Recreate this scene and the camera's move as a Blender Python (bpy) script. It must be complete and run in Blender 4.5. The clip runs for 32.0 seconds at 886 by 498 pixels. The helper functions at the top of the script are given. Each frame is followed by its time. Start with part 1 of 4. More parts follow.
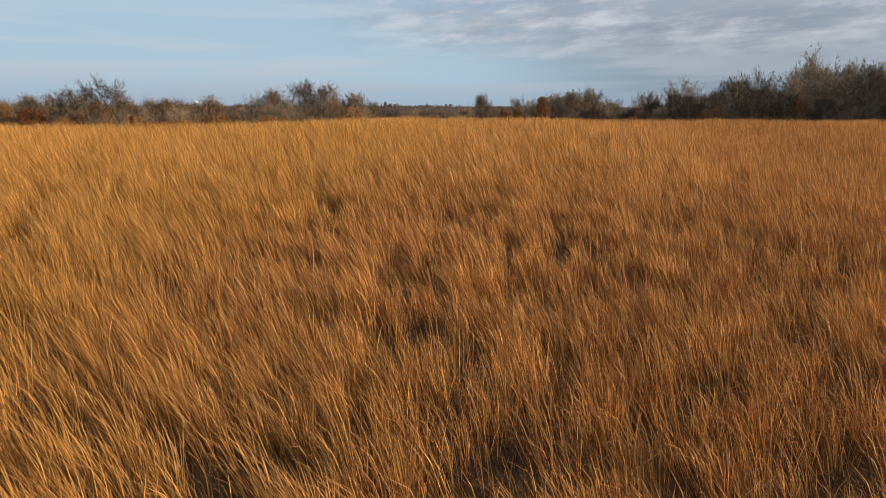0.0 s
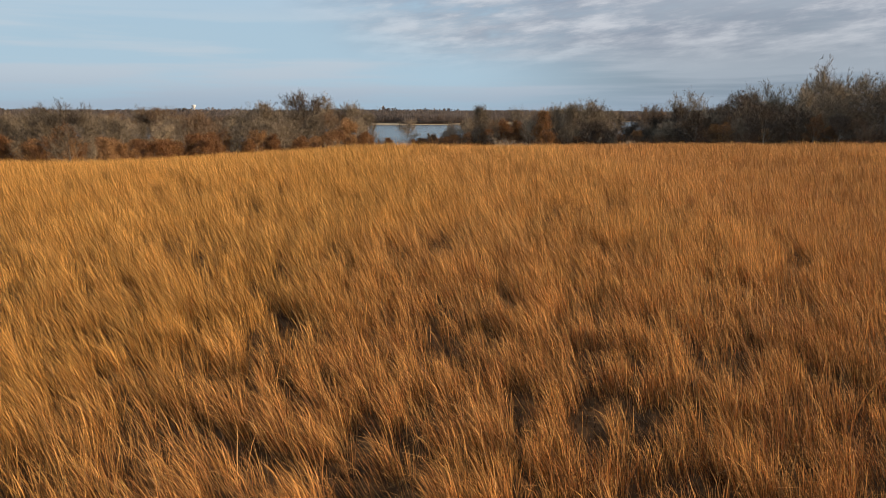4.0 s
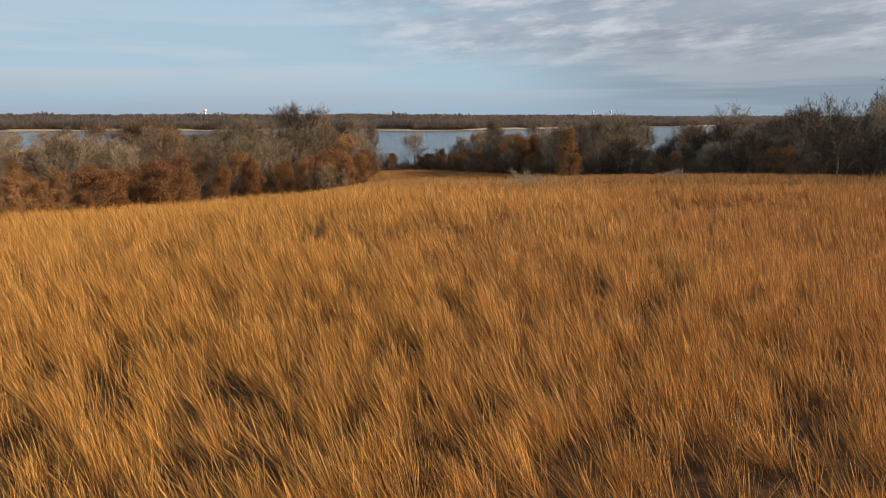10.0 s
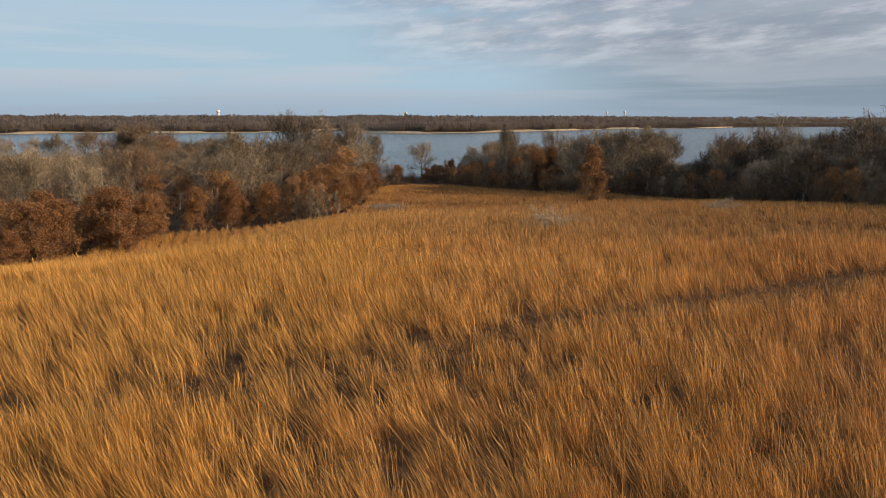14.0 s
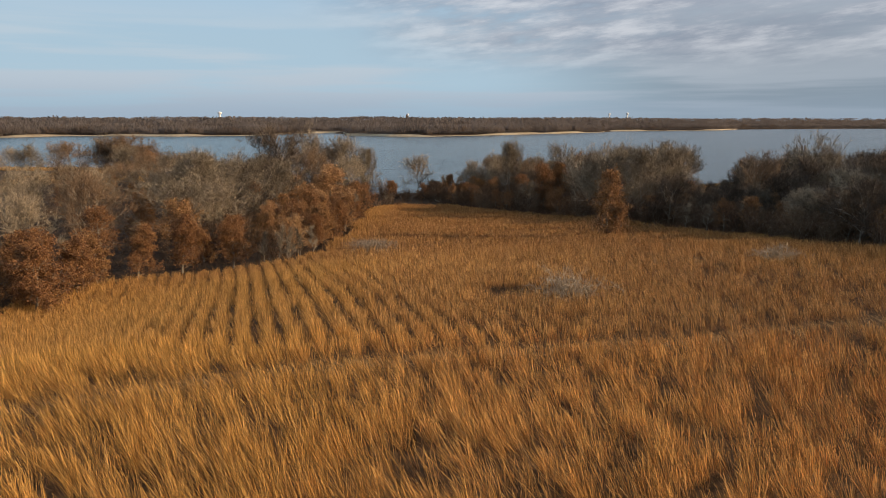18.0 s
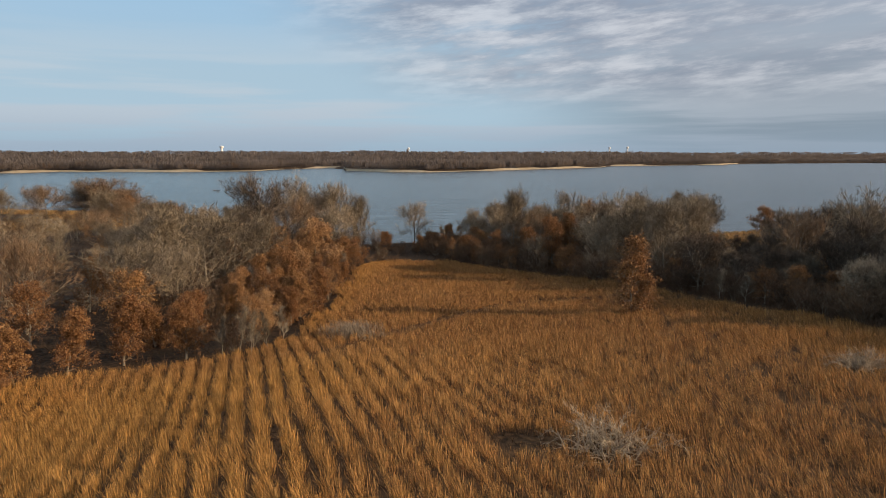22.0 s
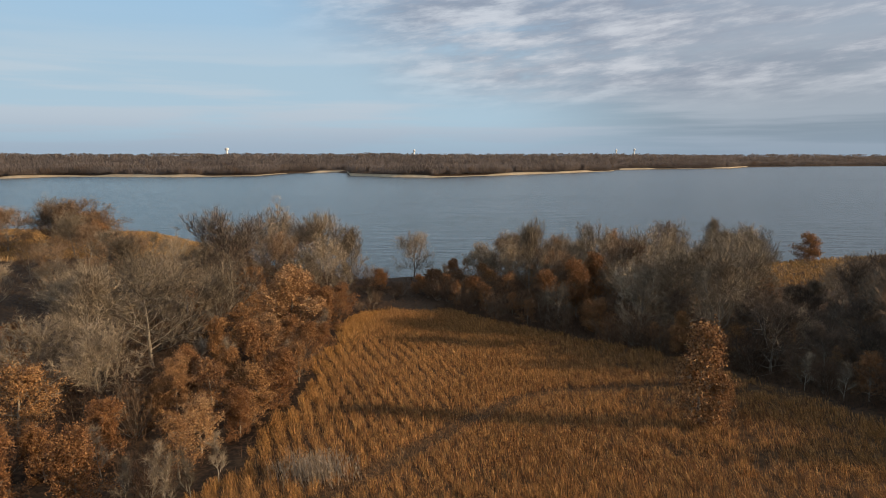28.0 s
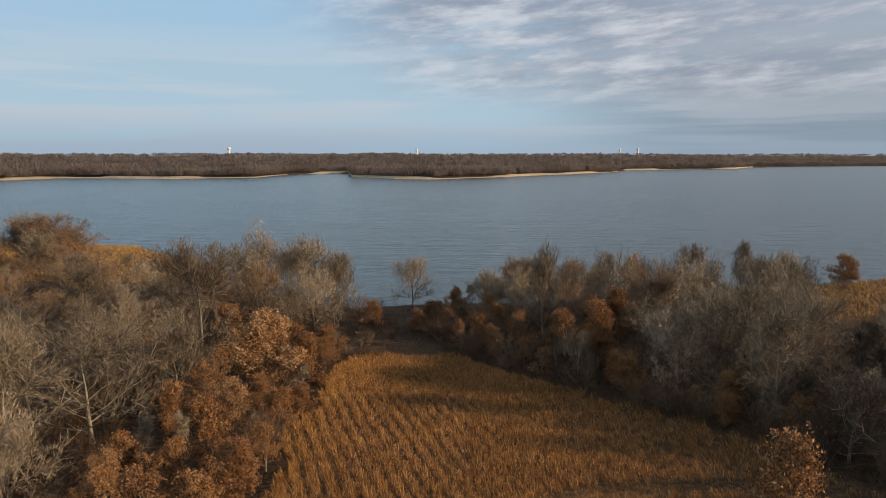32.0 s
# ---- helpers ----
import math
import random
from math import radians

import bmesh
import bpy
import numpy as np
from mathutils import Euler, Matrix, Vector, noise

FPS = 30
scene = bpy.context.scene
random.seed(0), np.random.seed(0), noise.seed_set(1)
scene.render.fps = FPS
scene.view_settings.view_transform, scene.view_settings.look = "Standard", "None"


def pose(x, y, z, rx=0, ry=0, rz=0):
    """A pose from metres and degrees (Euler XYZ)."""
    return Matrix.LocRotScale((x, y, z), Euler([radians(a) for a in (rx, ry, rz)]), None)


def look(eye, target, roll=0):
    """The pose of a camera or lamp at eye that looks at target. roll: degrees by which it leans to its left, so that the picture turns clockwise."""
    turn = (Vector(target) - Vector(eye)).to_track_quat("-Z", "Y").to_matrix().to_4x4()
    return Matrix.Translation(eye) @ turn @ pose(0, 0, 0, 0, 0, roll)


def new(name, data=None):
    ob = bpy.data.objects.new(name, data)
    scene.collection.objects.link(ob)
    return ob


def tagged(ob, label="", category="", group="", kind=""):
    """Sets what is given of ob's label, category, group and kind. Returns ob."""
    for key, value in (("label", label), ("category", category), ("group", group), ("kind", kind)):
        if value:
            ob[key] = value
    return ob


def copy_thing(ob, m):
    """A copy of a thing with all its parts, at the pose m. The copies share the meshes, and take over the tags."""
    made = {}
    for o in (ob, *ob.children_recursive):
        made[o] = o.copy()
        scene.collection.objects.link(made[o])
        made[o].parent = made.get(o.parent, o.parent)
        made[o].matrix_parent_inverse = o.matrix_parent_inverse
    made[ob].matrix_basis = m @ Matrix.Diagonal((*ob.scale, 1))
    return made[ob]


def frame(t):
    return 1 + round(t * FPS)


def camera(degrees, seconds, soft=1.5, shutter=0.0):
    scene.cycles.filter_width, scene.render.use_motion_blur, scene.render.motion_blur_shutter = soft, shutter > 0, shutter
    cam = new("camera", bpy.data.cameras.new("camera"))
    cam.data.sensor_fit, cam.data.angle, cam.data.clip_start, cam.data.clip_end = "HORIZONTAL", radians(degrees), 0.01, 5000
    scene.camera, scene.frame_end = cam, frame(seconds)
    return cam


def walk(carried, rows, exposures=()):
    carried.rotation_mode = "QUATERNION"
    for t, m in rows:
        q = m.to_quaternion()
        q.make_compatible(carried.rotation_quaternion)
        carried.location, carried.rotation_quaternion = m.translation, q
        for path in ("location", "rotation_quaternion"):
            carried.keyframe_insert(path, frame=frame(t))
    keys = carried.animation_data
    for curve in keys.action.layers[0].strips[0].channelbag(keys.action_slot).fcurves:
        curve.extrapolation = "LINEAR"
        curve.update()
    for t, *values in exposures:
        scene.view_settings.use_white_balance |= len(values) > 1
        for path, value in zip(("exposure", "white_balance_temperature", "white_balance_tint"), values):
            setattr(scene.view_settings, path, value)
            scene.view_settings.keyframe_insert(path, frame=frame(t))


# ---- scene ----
cam = camera(64.0, 32.0, 0.8, 0.1)
# seconds, x, y, z, yaw, pitch; z = 0 is the lake's water level
PATH = [
    (0, 0.08, 0.05, 7.99, -0.40, -10.79),
    (0.5, 0.12, 0.20, 8.21, -0.38, -10.75),
    (1, 0.16, 0.60, 8.52, -0.38, -10.71),
    (1.5, 0.21, 1.14, 8.82, -0.40, -10.67),
    (2, 0.27, 1.82, 9.12, -0.44, -10.63),
    (2.5, 0.31, 2.66, 9.37, -0.50, -10.59),
    (3.5, 0.39, 4.76, 9.81, -0.53, -10.54),
    (4.5, 0.47, 7.26, 10.21, -0.52, -10.51),
    (5, 0.50, 8.70, 10.40, -0.52, -10.44),
    (6, 0.57, 11.67, 10.78, -0.59, -10.45),
    (7, 0.65, 14.75, 11.16, -0.55, -10.32),
    (8, 0.74, 17.93, 11.55, -0.45, -10.26),
    (8.5, 0.79, 19.56, 11.75, -0.32, -10.27),
    (9, 0.85, 21.20, 11.96, -0.09, -10.30),
    (9.5, 0.92, 22.86, 12.17, 0.17, -10.23),
    (10, 0.99, 24.54, 12.38, 0.34, -10.23),
    (11, 1.14, 27.93, 12.83, 0.67, -10.17),
    (12, 1.32, 31.38, 13.29, 0.90, -10.15),
    (13, 1.50, 34.85, 13.79, 1.15, -10.18),
    (14, 1.69, 38.33, 14.30, 1.36, -10.18),
    (15, 1.87, 41.81, 14.84, 1.48, -10.19),
    (16, 2.04, 45.27, 15.41, 1.52, -10.16),
    (17, 2.19, 48.69, 15.99, 1.53, -10.15),
    (18, 2.31, 52.07, 16.59, 1.53, -10.09),
    (19, 2.40, 55.39, 17.20, 1.52, -9.98),
    (19.5, 2.43, 57.04, 17.51, 1.52, -9.98),
    (20, 2.45, 58.67, 17.83, 1.54, -10.24),
    (20.25, 2.46, 59.48, 17.99, 1.54, -10.31),
    (20.5, 2.46, 60.29, 18.15, 1.55, -10.39),
    (20.75, 2.47, 61.10, 18.31, 1.56, -9.66),
    (21, 2.47, 61.90, 18.47, 1.57, -8.93),
    (21.25, 2.47, 62.70, 18.63, 1.58, -8.29),
    (21.5, 2.47, 63.50, 18.80, 1.59, -7.64),
    (21.75, 2.47, 64.30, 18.96, 1.60, -7.55),
    (22, 2.46, 65.10, 19.12, 1.60, -7.45),
    (23, 2.44, 68.28, 19.79, 1.66, -7.44),
    (24, 2.40, 71.47, 20.46, 1.70, -7.40),
    (25, 2.35, 74.69, 21.14, 1.73, -7.39),
    (26, 2.31, 77.96, 21.83, 1.84, -7.39),
    (27, 2.29, 81.29, 22.53, 1.95, -7.35),
    (28, 2.27, 84.70, 23.25, 2.06, -7.34),
    (29, 2.26, 88.17, 23.97, 2.12, -7.36),
    (30, 2.24, 91.66, 24.71, 2.20, -7.38),
    (31, 2.16, 95.11, 25.45, 2.24, -7.37),
    (32, 1.98, 98.40, 26.20, 2.28, -7.42),
]
walk(cam, [(t, pose(x, y, z, 90 + pitch, 0, yaw)) for t, x, y, z, yaw, pitch in PATH])

# ---- world, sun, exposure ----
SUN_AZ, SUN_EL = 101.0, 16.8          # degrees clockwise from +Y, degrees above the horizon
scene.view_settings.exposure = 0.0


def node(tree, kind, **values):
    n = tree.nodes.new(kind)
    for key, value in values.items():
        n.inputs[key].default_value = value
    return n


def math_node(tree, op, a, b=0.0, clamp=False):
    n = tree.nodes.new("ShaderNodeMath")
    n.operation, n.use_clamp = op, clamp
    for k, v in enumerate((a, b)):
        if isinstance(v, (int, float)):
            n.inputs[k].default_value = v
        else:
            tree.links.new(v, n.inputs[k])
    return n.outputs[0]


def mix_node(tree, fac, a, b):
    n = tree.nodes.new("ShaderNodeMix")
    n.data_type = "RGBA"
    for k, v in ((0, fac), (6, a), (7, b)):
        if isinstance(v, (int, float)):
            n.inputs[k].default_value = v
        elif isinstance(v, tuple):
            n.inputs[k].default_value = (*v, 1.0)
        else:
            tree.links.new(v, n.inputs[k])
    return n.outputs[2]


def smooth_node(tree, v, lo, hi, out_lo=0.0, out_hi=1.0):
    n = tree.nodes.new("ShaderNodeMapRange")
    n.interpolation_type = "SMOOTHSTEP"
    tree.links.new(v, n.inputs[0])
    for k, x in enumerate((lo, hi, out_lo, out_hi)):
        n.inputs[k + 1].default_value = x
    return n.outputs[0]


def noise_node(tree, vec, scale, detail=4.0, rough=0.55):
    n = node(tree, "ShaderNodeTexNoise", Scale=scale, Detail=detail, Roughness=rough)
    if vec is not None:
        tree.links.new(vec, n.inputs["Vector"])
    return n.outputs[0]


def combine(tree, x, y, z):
    n = tree.nodes.new("ShaderNodeCombineXYZ")
    for k, v in enumerate((x, y, z)):
        if isinstance(v, (int, float)):
            n.inputs[k].default_value = v
        else:
            tree.links.new(v, n.inputs[k])
    return n.outputs[0]


def make_world():
    world = bpy.data.worlds.new("sky")
    scene.world = world
    world.use_nodes = True
    t = world.node_tree
    t.nodes.clear()
    sky = t.nodes.new("ShaderNodeTexSky")
    sky.sky_type, sky.sun_disc = "NISHITA", False
    sky.sun_elevation, sky.sun_rotation = radians(SUN_EL), radians(SUN_AZ)
    sky.altitude, sky.air_density, sky.dust_density, sky.ozone_density = 250, 1.0, 0.6, 1.6
    coord = t.nodes.new("ShaderNodeTexCoord").outputs["Generated"]
    sep = t.nodes.new("ShaderNodeSeparateXYZ")
    t.links.new(coord, sep.inputs[0])
    x, y, z = sep.outputs
    # lumpy high cloud, thicker to the right and higher up, and thin level bands low down
    wide = combine(t, math_node(t, "MULTIPLY", x, 1.0), math_node(t, "MULTIPLY", y, 0.6), math_node(t, "MULTIPLY", math_node(t, "SUBTRACT", z, math_node(t, "MULTIPLY", x, 0.10)), 4.6))
    lumps = noise_node(t, wide, 3.1, 6.0, 0.6)
    fine = noise_node(t, wide, 10.0, 6.0, 0.6)
    bands = noise_node(t, combine(t, math_node(t, "MULTIPLY", x, 1.6), math_node(t, "MULTIPLY", y, 1.6), math_node(t, "MULTIPLY", z, 26.0)), 1.7, 4.0, 0.5)
    side = smooth_node(t, math_node(t, "ADD", x, math_node(t, "MULTIPLY", z, 1.3)), -0.08, 0.22)
    high = smooth_node(t, z, 0.05, 0.12)
    lump_mask = smooth_node(t, math_node(t, "ADD", math_node(t, "MULTIPLY", lumps, 0.62), math_node(t, "MULTIPLY", fine, 0.42)), 0.33, 0.57)
    thick = math_node(t, "MULTIPLY", math_node(t, "MULTIPLY", lump_mask, high), side, True)
    veil = math_node(t, "MULTIPLY", smooth_node(t, bands, 0.38, 0.58), smooth_node(t, z, 0.20, 0.02, 0.0, 0.85), True)
    scaled = t.nodes.new("ShaderNodeVectorMath")
    scaled.operation = "SCALE"
    t.links.new(sky.outputs[0], scaled.inputs[0])
    scaled.inputs["Scale"].default_value = SKY
    clear = mix_node(t, smooth_node(t, z, 0.44, 0.15, 0.0, 0.93), scaled.outputs[0], (0.42, 0.575, 0.70))
    pale = mix_node(t, smooth_node(t, z, 0.0, 0.12), (0.42, 0.49, 0.58), (0.58, 0.635, 0.69))
    grey = mix_node(t, smooth_node(t, fine, 0.36, 0.68), (0.27, 0.30, 0.375), (0.62, 0.64, 0.69))
    overcast = mix_node(t, smooth_node(t, z, 0.06, 0.17), (0.205, 0.243, 0.293), (0.35, 0.383, 0.447))
    clear = mix_node(t, smooth_node(t, z, 0.10, 0.22, 0.0, 0.75), clear, (0.335, 0.55, 0.77))
    clear = mix_node(t, smooth_node(t, x, 0.0, 0.36, 0.0, 0.68), clear, overcast)
    c1 = mix_node(t, veil, clear, pale)
    haze = smooth_node(t, z, 0.055, 0.0, 0.0, 0.7)
    c2 = mix_node(t, haze, c1, (0.31, 0.41, 0.52))
    c2 = mix_node(t, smooth_node(t, x, 0.05, 0.45, 0.0, 0.35), c2, overcast)
    c3 = mix_node(t, math_node(t, "MULTIPLY", thick, 0.85), c2, grey)
    bg = t.nodes.new("ShaderNodeBackground")
    t.links.new(c3, bg.inputs[0])
    bg.inputs[1].default_value = 1.0
    out = t.nodes.new("ShaderNodeOutputWorld")
    t.links.new(bg.outputs[0], out.inputs[0])


SKY = 0.07
make_world()
sun = new("sun", bpy.data.lights.new("sun", "SUN"))
sun.data.energy, sun.data.angle, sun.data.color = 5.0, radians(0.6), (1.0, 0.755, 0.49)
az, el = radians(SUN_AZ), radians(SUN_EL)
to_sun = Vector((math.sin(az) * math.cos(el), math.cos(az) * math.cos(el), math.sin(el)))
sun.matrix_world = look(to_sun * 300, (0, 0, 0))


# ---- materials ----
def material(name, rough=0.8, spec=0.3):
    m = bpy.data.materials.new(name)
    m.use_nodes = True
    t = m.node_tree
    b = t.nodes["Principled BSDF"]
    b.inputs["Roughness"].default_value = rough
    b.inputs["Specular IOR Level"].default_value = spec
    return m, t, b


def place(t):
    return t.nodes.new("ShaderNodeNewGeometry").outputs["Position"]


def grass_material(name, straw, tan, rust, translucent=0.06, gold=None):
    """Dry blades: patches of tan and rust over several metres, each blade its own shade, paler seed heads."""
    m, t, b = material(name, 0.6, 0.2)
    geo = t.nodes.new("ShaderNodeNewGeometry")
    island, pos = geo.outputs["Random Per Island"], geo.outputs["Position"]
    tip = t.nodes.new("ShaderNodeAttribute")
    tip.attribute_name = "tip"
    patch = noise_node(t, pos, 0.16, 3.0)
    tuft = noise_node(t, pos, 0.62, 3.0, 0.6)
    clump = noise_node(t, pos, 1.7, 2.0)
    c = mix_node(t, smooth_node(t, math_node(t, "ADD", math_node(t, "MULTIPLY", patch, 0.55), math_node(t, "MULTIPLY", tuft, 0.45)), 0.40, 0.60), tan, rust)
    c = mix_node(t, smooth_node(t, math_node(t, "ADD", math_node(t, "MULTIPLY", island, 0.5), math_node(t, "MULTIPLY", clump, 0.7)), 0.45, 0.95), c, straw)
    c = mix_node(t, smooth_node(t, tip.outputs["Fac"], 0.3, 1.0, 0.0, 0.92), c, mix_node(t, smooth_node(t, tuft, 0.40, 0.66, 0.0, 0.7), straw, tan))
    if gold:
        gold_tone = t.nodes.new("ShaderNodeAttribute")
        gold_tone.attribute_name = "gold_tone"
        c = mix_node(t, smooth_node(t, math_node(t, "ADD", gold_tone.outputs["Fac"], math_node(t, "MULTIPLY", tuft, 0.8)), 0.45, 1.25, 0.0, 0.6), c, gold)
    # here and there a weathered grey stem
    c = mix_node(t, smooth_node(t, math_node(t, "FRACT", math_node(t, "MULTIPLY", island, 13.0)), 0.90, 0.98, 0.0, 0.3), c, (0.56, 0.45, 0.30))
    shade = t.nodes.new("ShaderNodeVectorMath")
    shade.operation = "SCALE"
    t.links.new(c, shade.inputs[0])
    t.links.new(smooth_node(t, math_node(t, "POWER", math_node(t, "FRACT", math_node(t, "MULTIPLY", island, 7.0)), 1.3), 0.0, 1.0, 0.30, 1.30), shade.inputs["Scale"])
    t.links.new(shade.outputs[0], b.inputs["Base Color"])
    tr = t.nodes.new("ShaderNodeBsdfTranslucent")
    t.links.new(shade.outputs[0], tr.inputs[0])
    mx = t.nodes.new("ShaderNodeMixShader")
    mx.inputs[0].default_value = translucent
    t.links.new(b.outputs[0], mx.inputs[1])
    t.links.new(tr.outputs[0], mx.inputs[2])
    t.links.new(mx.outputs[0], t.nodes["Material Output"].inputs[0])
    return m


def plain_material(name, dark, light, scale, rough=0.85, bump=0.0, per_object=0.0, spec=0.25):
    m, t, b = material(name, rough, spec)
    pos = place(t)
    n = noise_node(t, pos, scale, 5.0)
    n2 = noise_node(t, pos, scale * 0.11, 2.0)
    f = math_node(t, "ADD", math_node(t, "MULTIPLY", n, 0.65), math_node(t, "MULTIPLY", n2, 0.35))
    c = mix_node(t, smooth_node(t, f, 0.33, 0.67), dark, light)
    if per_object:
        rnd = t.nodes.new("ShaderNodeObjectInfo").outputs["Random"]
        sc = t.nodes.new("ShaderNodeVectorMath")
        sc.operation = "SCALE"
        t.links.new(c, sc.inputs[0])
        t.links.new(smooth_node(t, rnd, 0.0, 1.0, 1.0 - per_object, 1.0 + per_object), sc.inputs["Scale"])
        c = sc.outputs[0]
    t.links.new(c, b.inputs["Base Color"])
    if bump:
        bp = node(t, "ShaderNodeBump", Strength=bump, Distance=0.05)
        t.links.new(n, bp.inputs["Height"])
        t.links.new(bp.outputs[0], b.inputs["Normal"])
    return m


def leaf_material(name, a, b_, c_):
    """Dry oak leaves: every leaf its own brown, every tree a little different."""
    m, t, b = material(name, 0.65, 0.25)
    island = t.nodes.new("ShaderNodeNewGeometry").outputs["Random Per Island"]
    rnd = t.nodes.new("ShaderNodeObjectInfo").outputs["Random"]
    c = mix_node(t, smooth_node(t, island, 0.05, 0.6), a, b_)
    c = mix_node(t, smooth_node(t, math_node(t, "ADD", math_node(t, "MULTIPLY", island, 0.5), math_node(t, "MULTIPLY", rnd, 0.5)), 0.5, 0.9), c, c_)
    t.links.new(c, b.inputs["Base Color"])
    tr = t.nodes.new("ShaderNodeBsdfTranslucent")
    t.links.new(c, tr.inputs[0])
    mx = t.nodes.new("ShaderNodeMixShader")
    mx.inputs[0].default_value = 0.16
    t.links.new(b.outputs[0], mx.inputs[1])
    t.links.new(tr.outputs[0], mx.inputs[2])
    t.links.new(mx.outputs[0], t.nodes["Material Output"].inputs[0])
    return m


GRASS = grass_material("dry_prairie_grass", (1.0, 0.555, 0.17), (0.62, 0.268, 0.085), (0.40, 0.152, 0.054), 0.2, (0.80, 0.44, 0.105))
ROW_GRASS = grass_material("rust_row_grass", (0.80, 0.452, 0.154), (0.42, 0.20, 0.076), (0.27, 0.115, 0.048), 0.14, (0.74, 0.40, 0.11))
MOWN = grass_material("mown_track_grass", (0.46, 0.26, 0.105), (0.33, 0.17, 0.065), (0.24, 0.115, 0.045))
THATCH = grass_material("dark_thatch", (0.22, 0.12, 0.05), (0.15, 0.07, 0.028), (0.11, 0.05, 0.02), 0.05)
MEADOW = grass_material("dry_meadow_grass", (0.62, 0.40, 0.17), (0.50, 0.29, 0.105), (0.42, 0.23, 0.085))
LODGED = grass_material("lodged_grass", (0.54, 0.36, 0.17), (0.40, 0.24, 0.10), (0.26, 0.14, 0.06), 0.2)
BARK = plain_material("grey_bark", (0.14, 0.115, 0.088), (0.35, 0.295, 0.225), 6.0, 0.9, 0.5, 0.25)
TWIG = plain_material("grey_twigs", (0.128, 0.096, 0.064), (0.34, 0.268, 0.184), 1.5, 0.85, 0.0, 0.42)
RED_TWIG = plain_material("red_brown_twigs", (0.125, 0.078, 0.047), (0.265, 0.172, 0.102), 1.5, 0.85, 0.0, 0.25)
# darker copy of the twig brown: right wood's shade, and one truly dark oak
DARK_SHADE_TWIG = plain_material("dark_shade_twigs", (0.062, 0.045, 0.033), (0.15, 0.112, 0.08), 1.5, 0.85, 0.0, 0.3)
# undergrowth and bush brown, darkened to put shade between the trees
BRUSH = plain_material("shaded_brown_brush", (0.06, 0.037, 0.023), (0.14, 0.082, 0.047), 1.5, 0.85, 0.0, 0.25)
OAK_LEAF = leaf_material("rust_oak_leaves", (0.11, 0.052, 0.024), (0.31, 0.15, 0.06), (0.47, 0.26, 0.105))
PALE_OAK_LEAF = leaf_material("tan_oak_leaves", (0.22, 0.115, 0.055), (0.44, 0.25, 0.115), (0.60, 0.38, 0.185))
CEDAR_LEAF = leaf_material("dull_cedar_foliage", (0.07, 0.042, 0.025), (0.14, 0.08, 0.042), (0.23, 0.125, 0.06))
WEED = plain_material("dry_grey_weeds", (0.22, 0.165, 0.115), (0.40, 0.32, 0.235), 4.0, 0.85)
DEAD = plain_material("bleached_dead_wood", (0.27, 0.20, 0.135), (0.50, 0.40, 0.28), 5.0, 0.85)
SAND = plain_material("shore_sand", (0.32, 0.24, 0.15), (0.52, 0.42, 0.28), 0.2, 0.9)



def far_material():
    m, t, b = material("far_bare_woods", 0.9, 0.1)
    geo = t.nodes.new("ShaderNodeNewGeometry")
    n = noise_node(t, geo.outputs["Position"], 0.012, 3.0)
    n2 = noise_node(t, geo.outputs["Position"], 0.06, 2.0)
    # the pale grey tone carries distance haze in the wood's colour
    c = mix_node(t, smooth_node(t, n, 0.35, 0.65), (0.165, 0.134, 0.116), (0.245, 0.202, 0.176))
    c = mix_node(t, smooth_node(t, n2, 0.55, 0.72, 0.0, 0.5), c, (0.20, 0.125, 0.075))
    sc = t.nodes.new("ShaderNodeVectorMath")
    sc.operation = "SCALE"
    t.links.new(c, sc.inputs[0])
    t.links.new(smooth_node(t, geo.outputs["Random Per Island"], 0.0, 1.0, 0.88, 1.08), sc.inputs["Scale"])
    t.links.new(sc.outputs[0], b.inputs["Base Color"])
    tr = t.nodes.new("ShaderNodeBsdfTranslucent")
    t.links.new(sc.outputs[0], tr.inputs[0])
    mx = t.nodes.new("ShaderNodeMixShader")
    mx.inputs[0].default_value = 0.5
    t.links.new(b.outputs[0], mx.inputs[1])
    t.links.new(tr.outputs[0], mx.inputs[2])
    t.links.new(mx.outputs[0], t.nodes["Material Output"].inputs[0])
    return m


def ground_material():
    """Thatch and soil under the grass, leaf litter under the trees, brown earth far away."""
    m, t, b = material("ground_soil", 0.95, 0.15)
    pos = place(t)
    at = t.nodes.new("ShaderNodeAttribute")
    at.attribute_name = "litter"
    n, n2 = noise_node(t, pos, 2.2, 6.0), noise_node(t, pos, 0.12, 3.0)
    thatch = mix_node(t, smooth_node(t, n, 0.35, 0.68), (0.045, 0.026, 0.013), (0.14, 0.078, 0.036))
    # litter tone is darkened too, to deepen the shade under the trees
    litter = mix_node(t, smooth_node(t, n, 0.35, 0.7), (0.028, 0.019, 0.012), (0.095, 0.055, 0.03))
    c = mix_node(t, at.outputs["Fac"], thatch, litter)
    c = mix_node(t, smooth_node(t, n2, 0.4, 0.7, 0.0, 0.3), c, (0.12, 0.075, 0.04))
    t.links.new(c, b.inputs["Base Color"])
    bp = node(t, "ShaderNodeBump", Strength=0.7, Distance=0.12)
    t.links.new(n, bp.inputs["Height"])
    t.links.new(bp.outputs[0], b.inputs["Normal"])
    return m


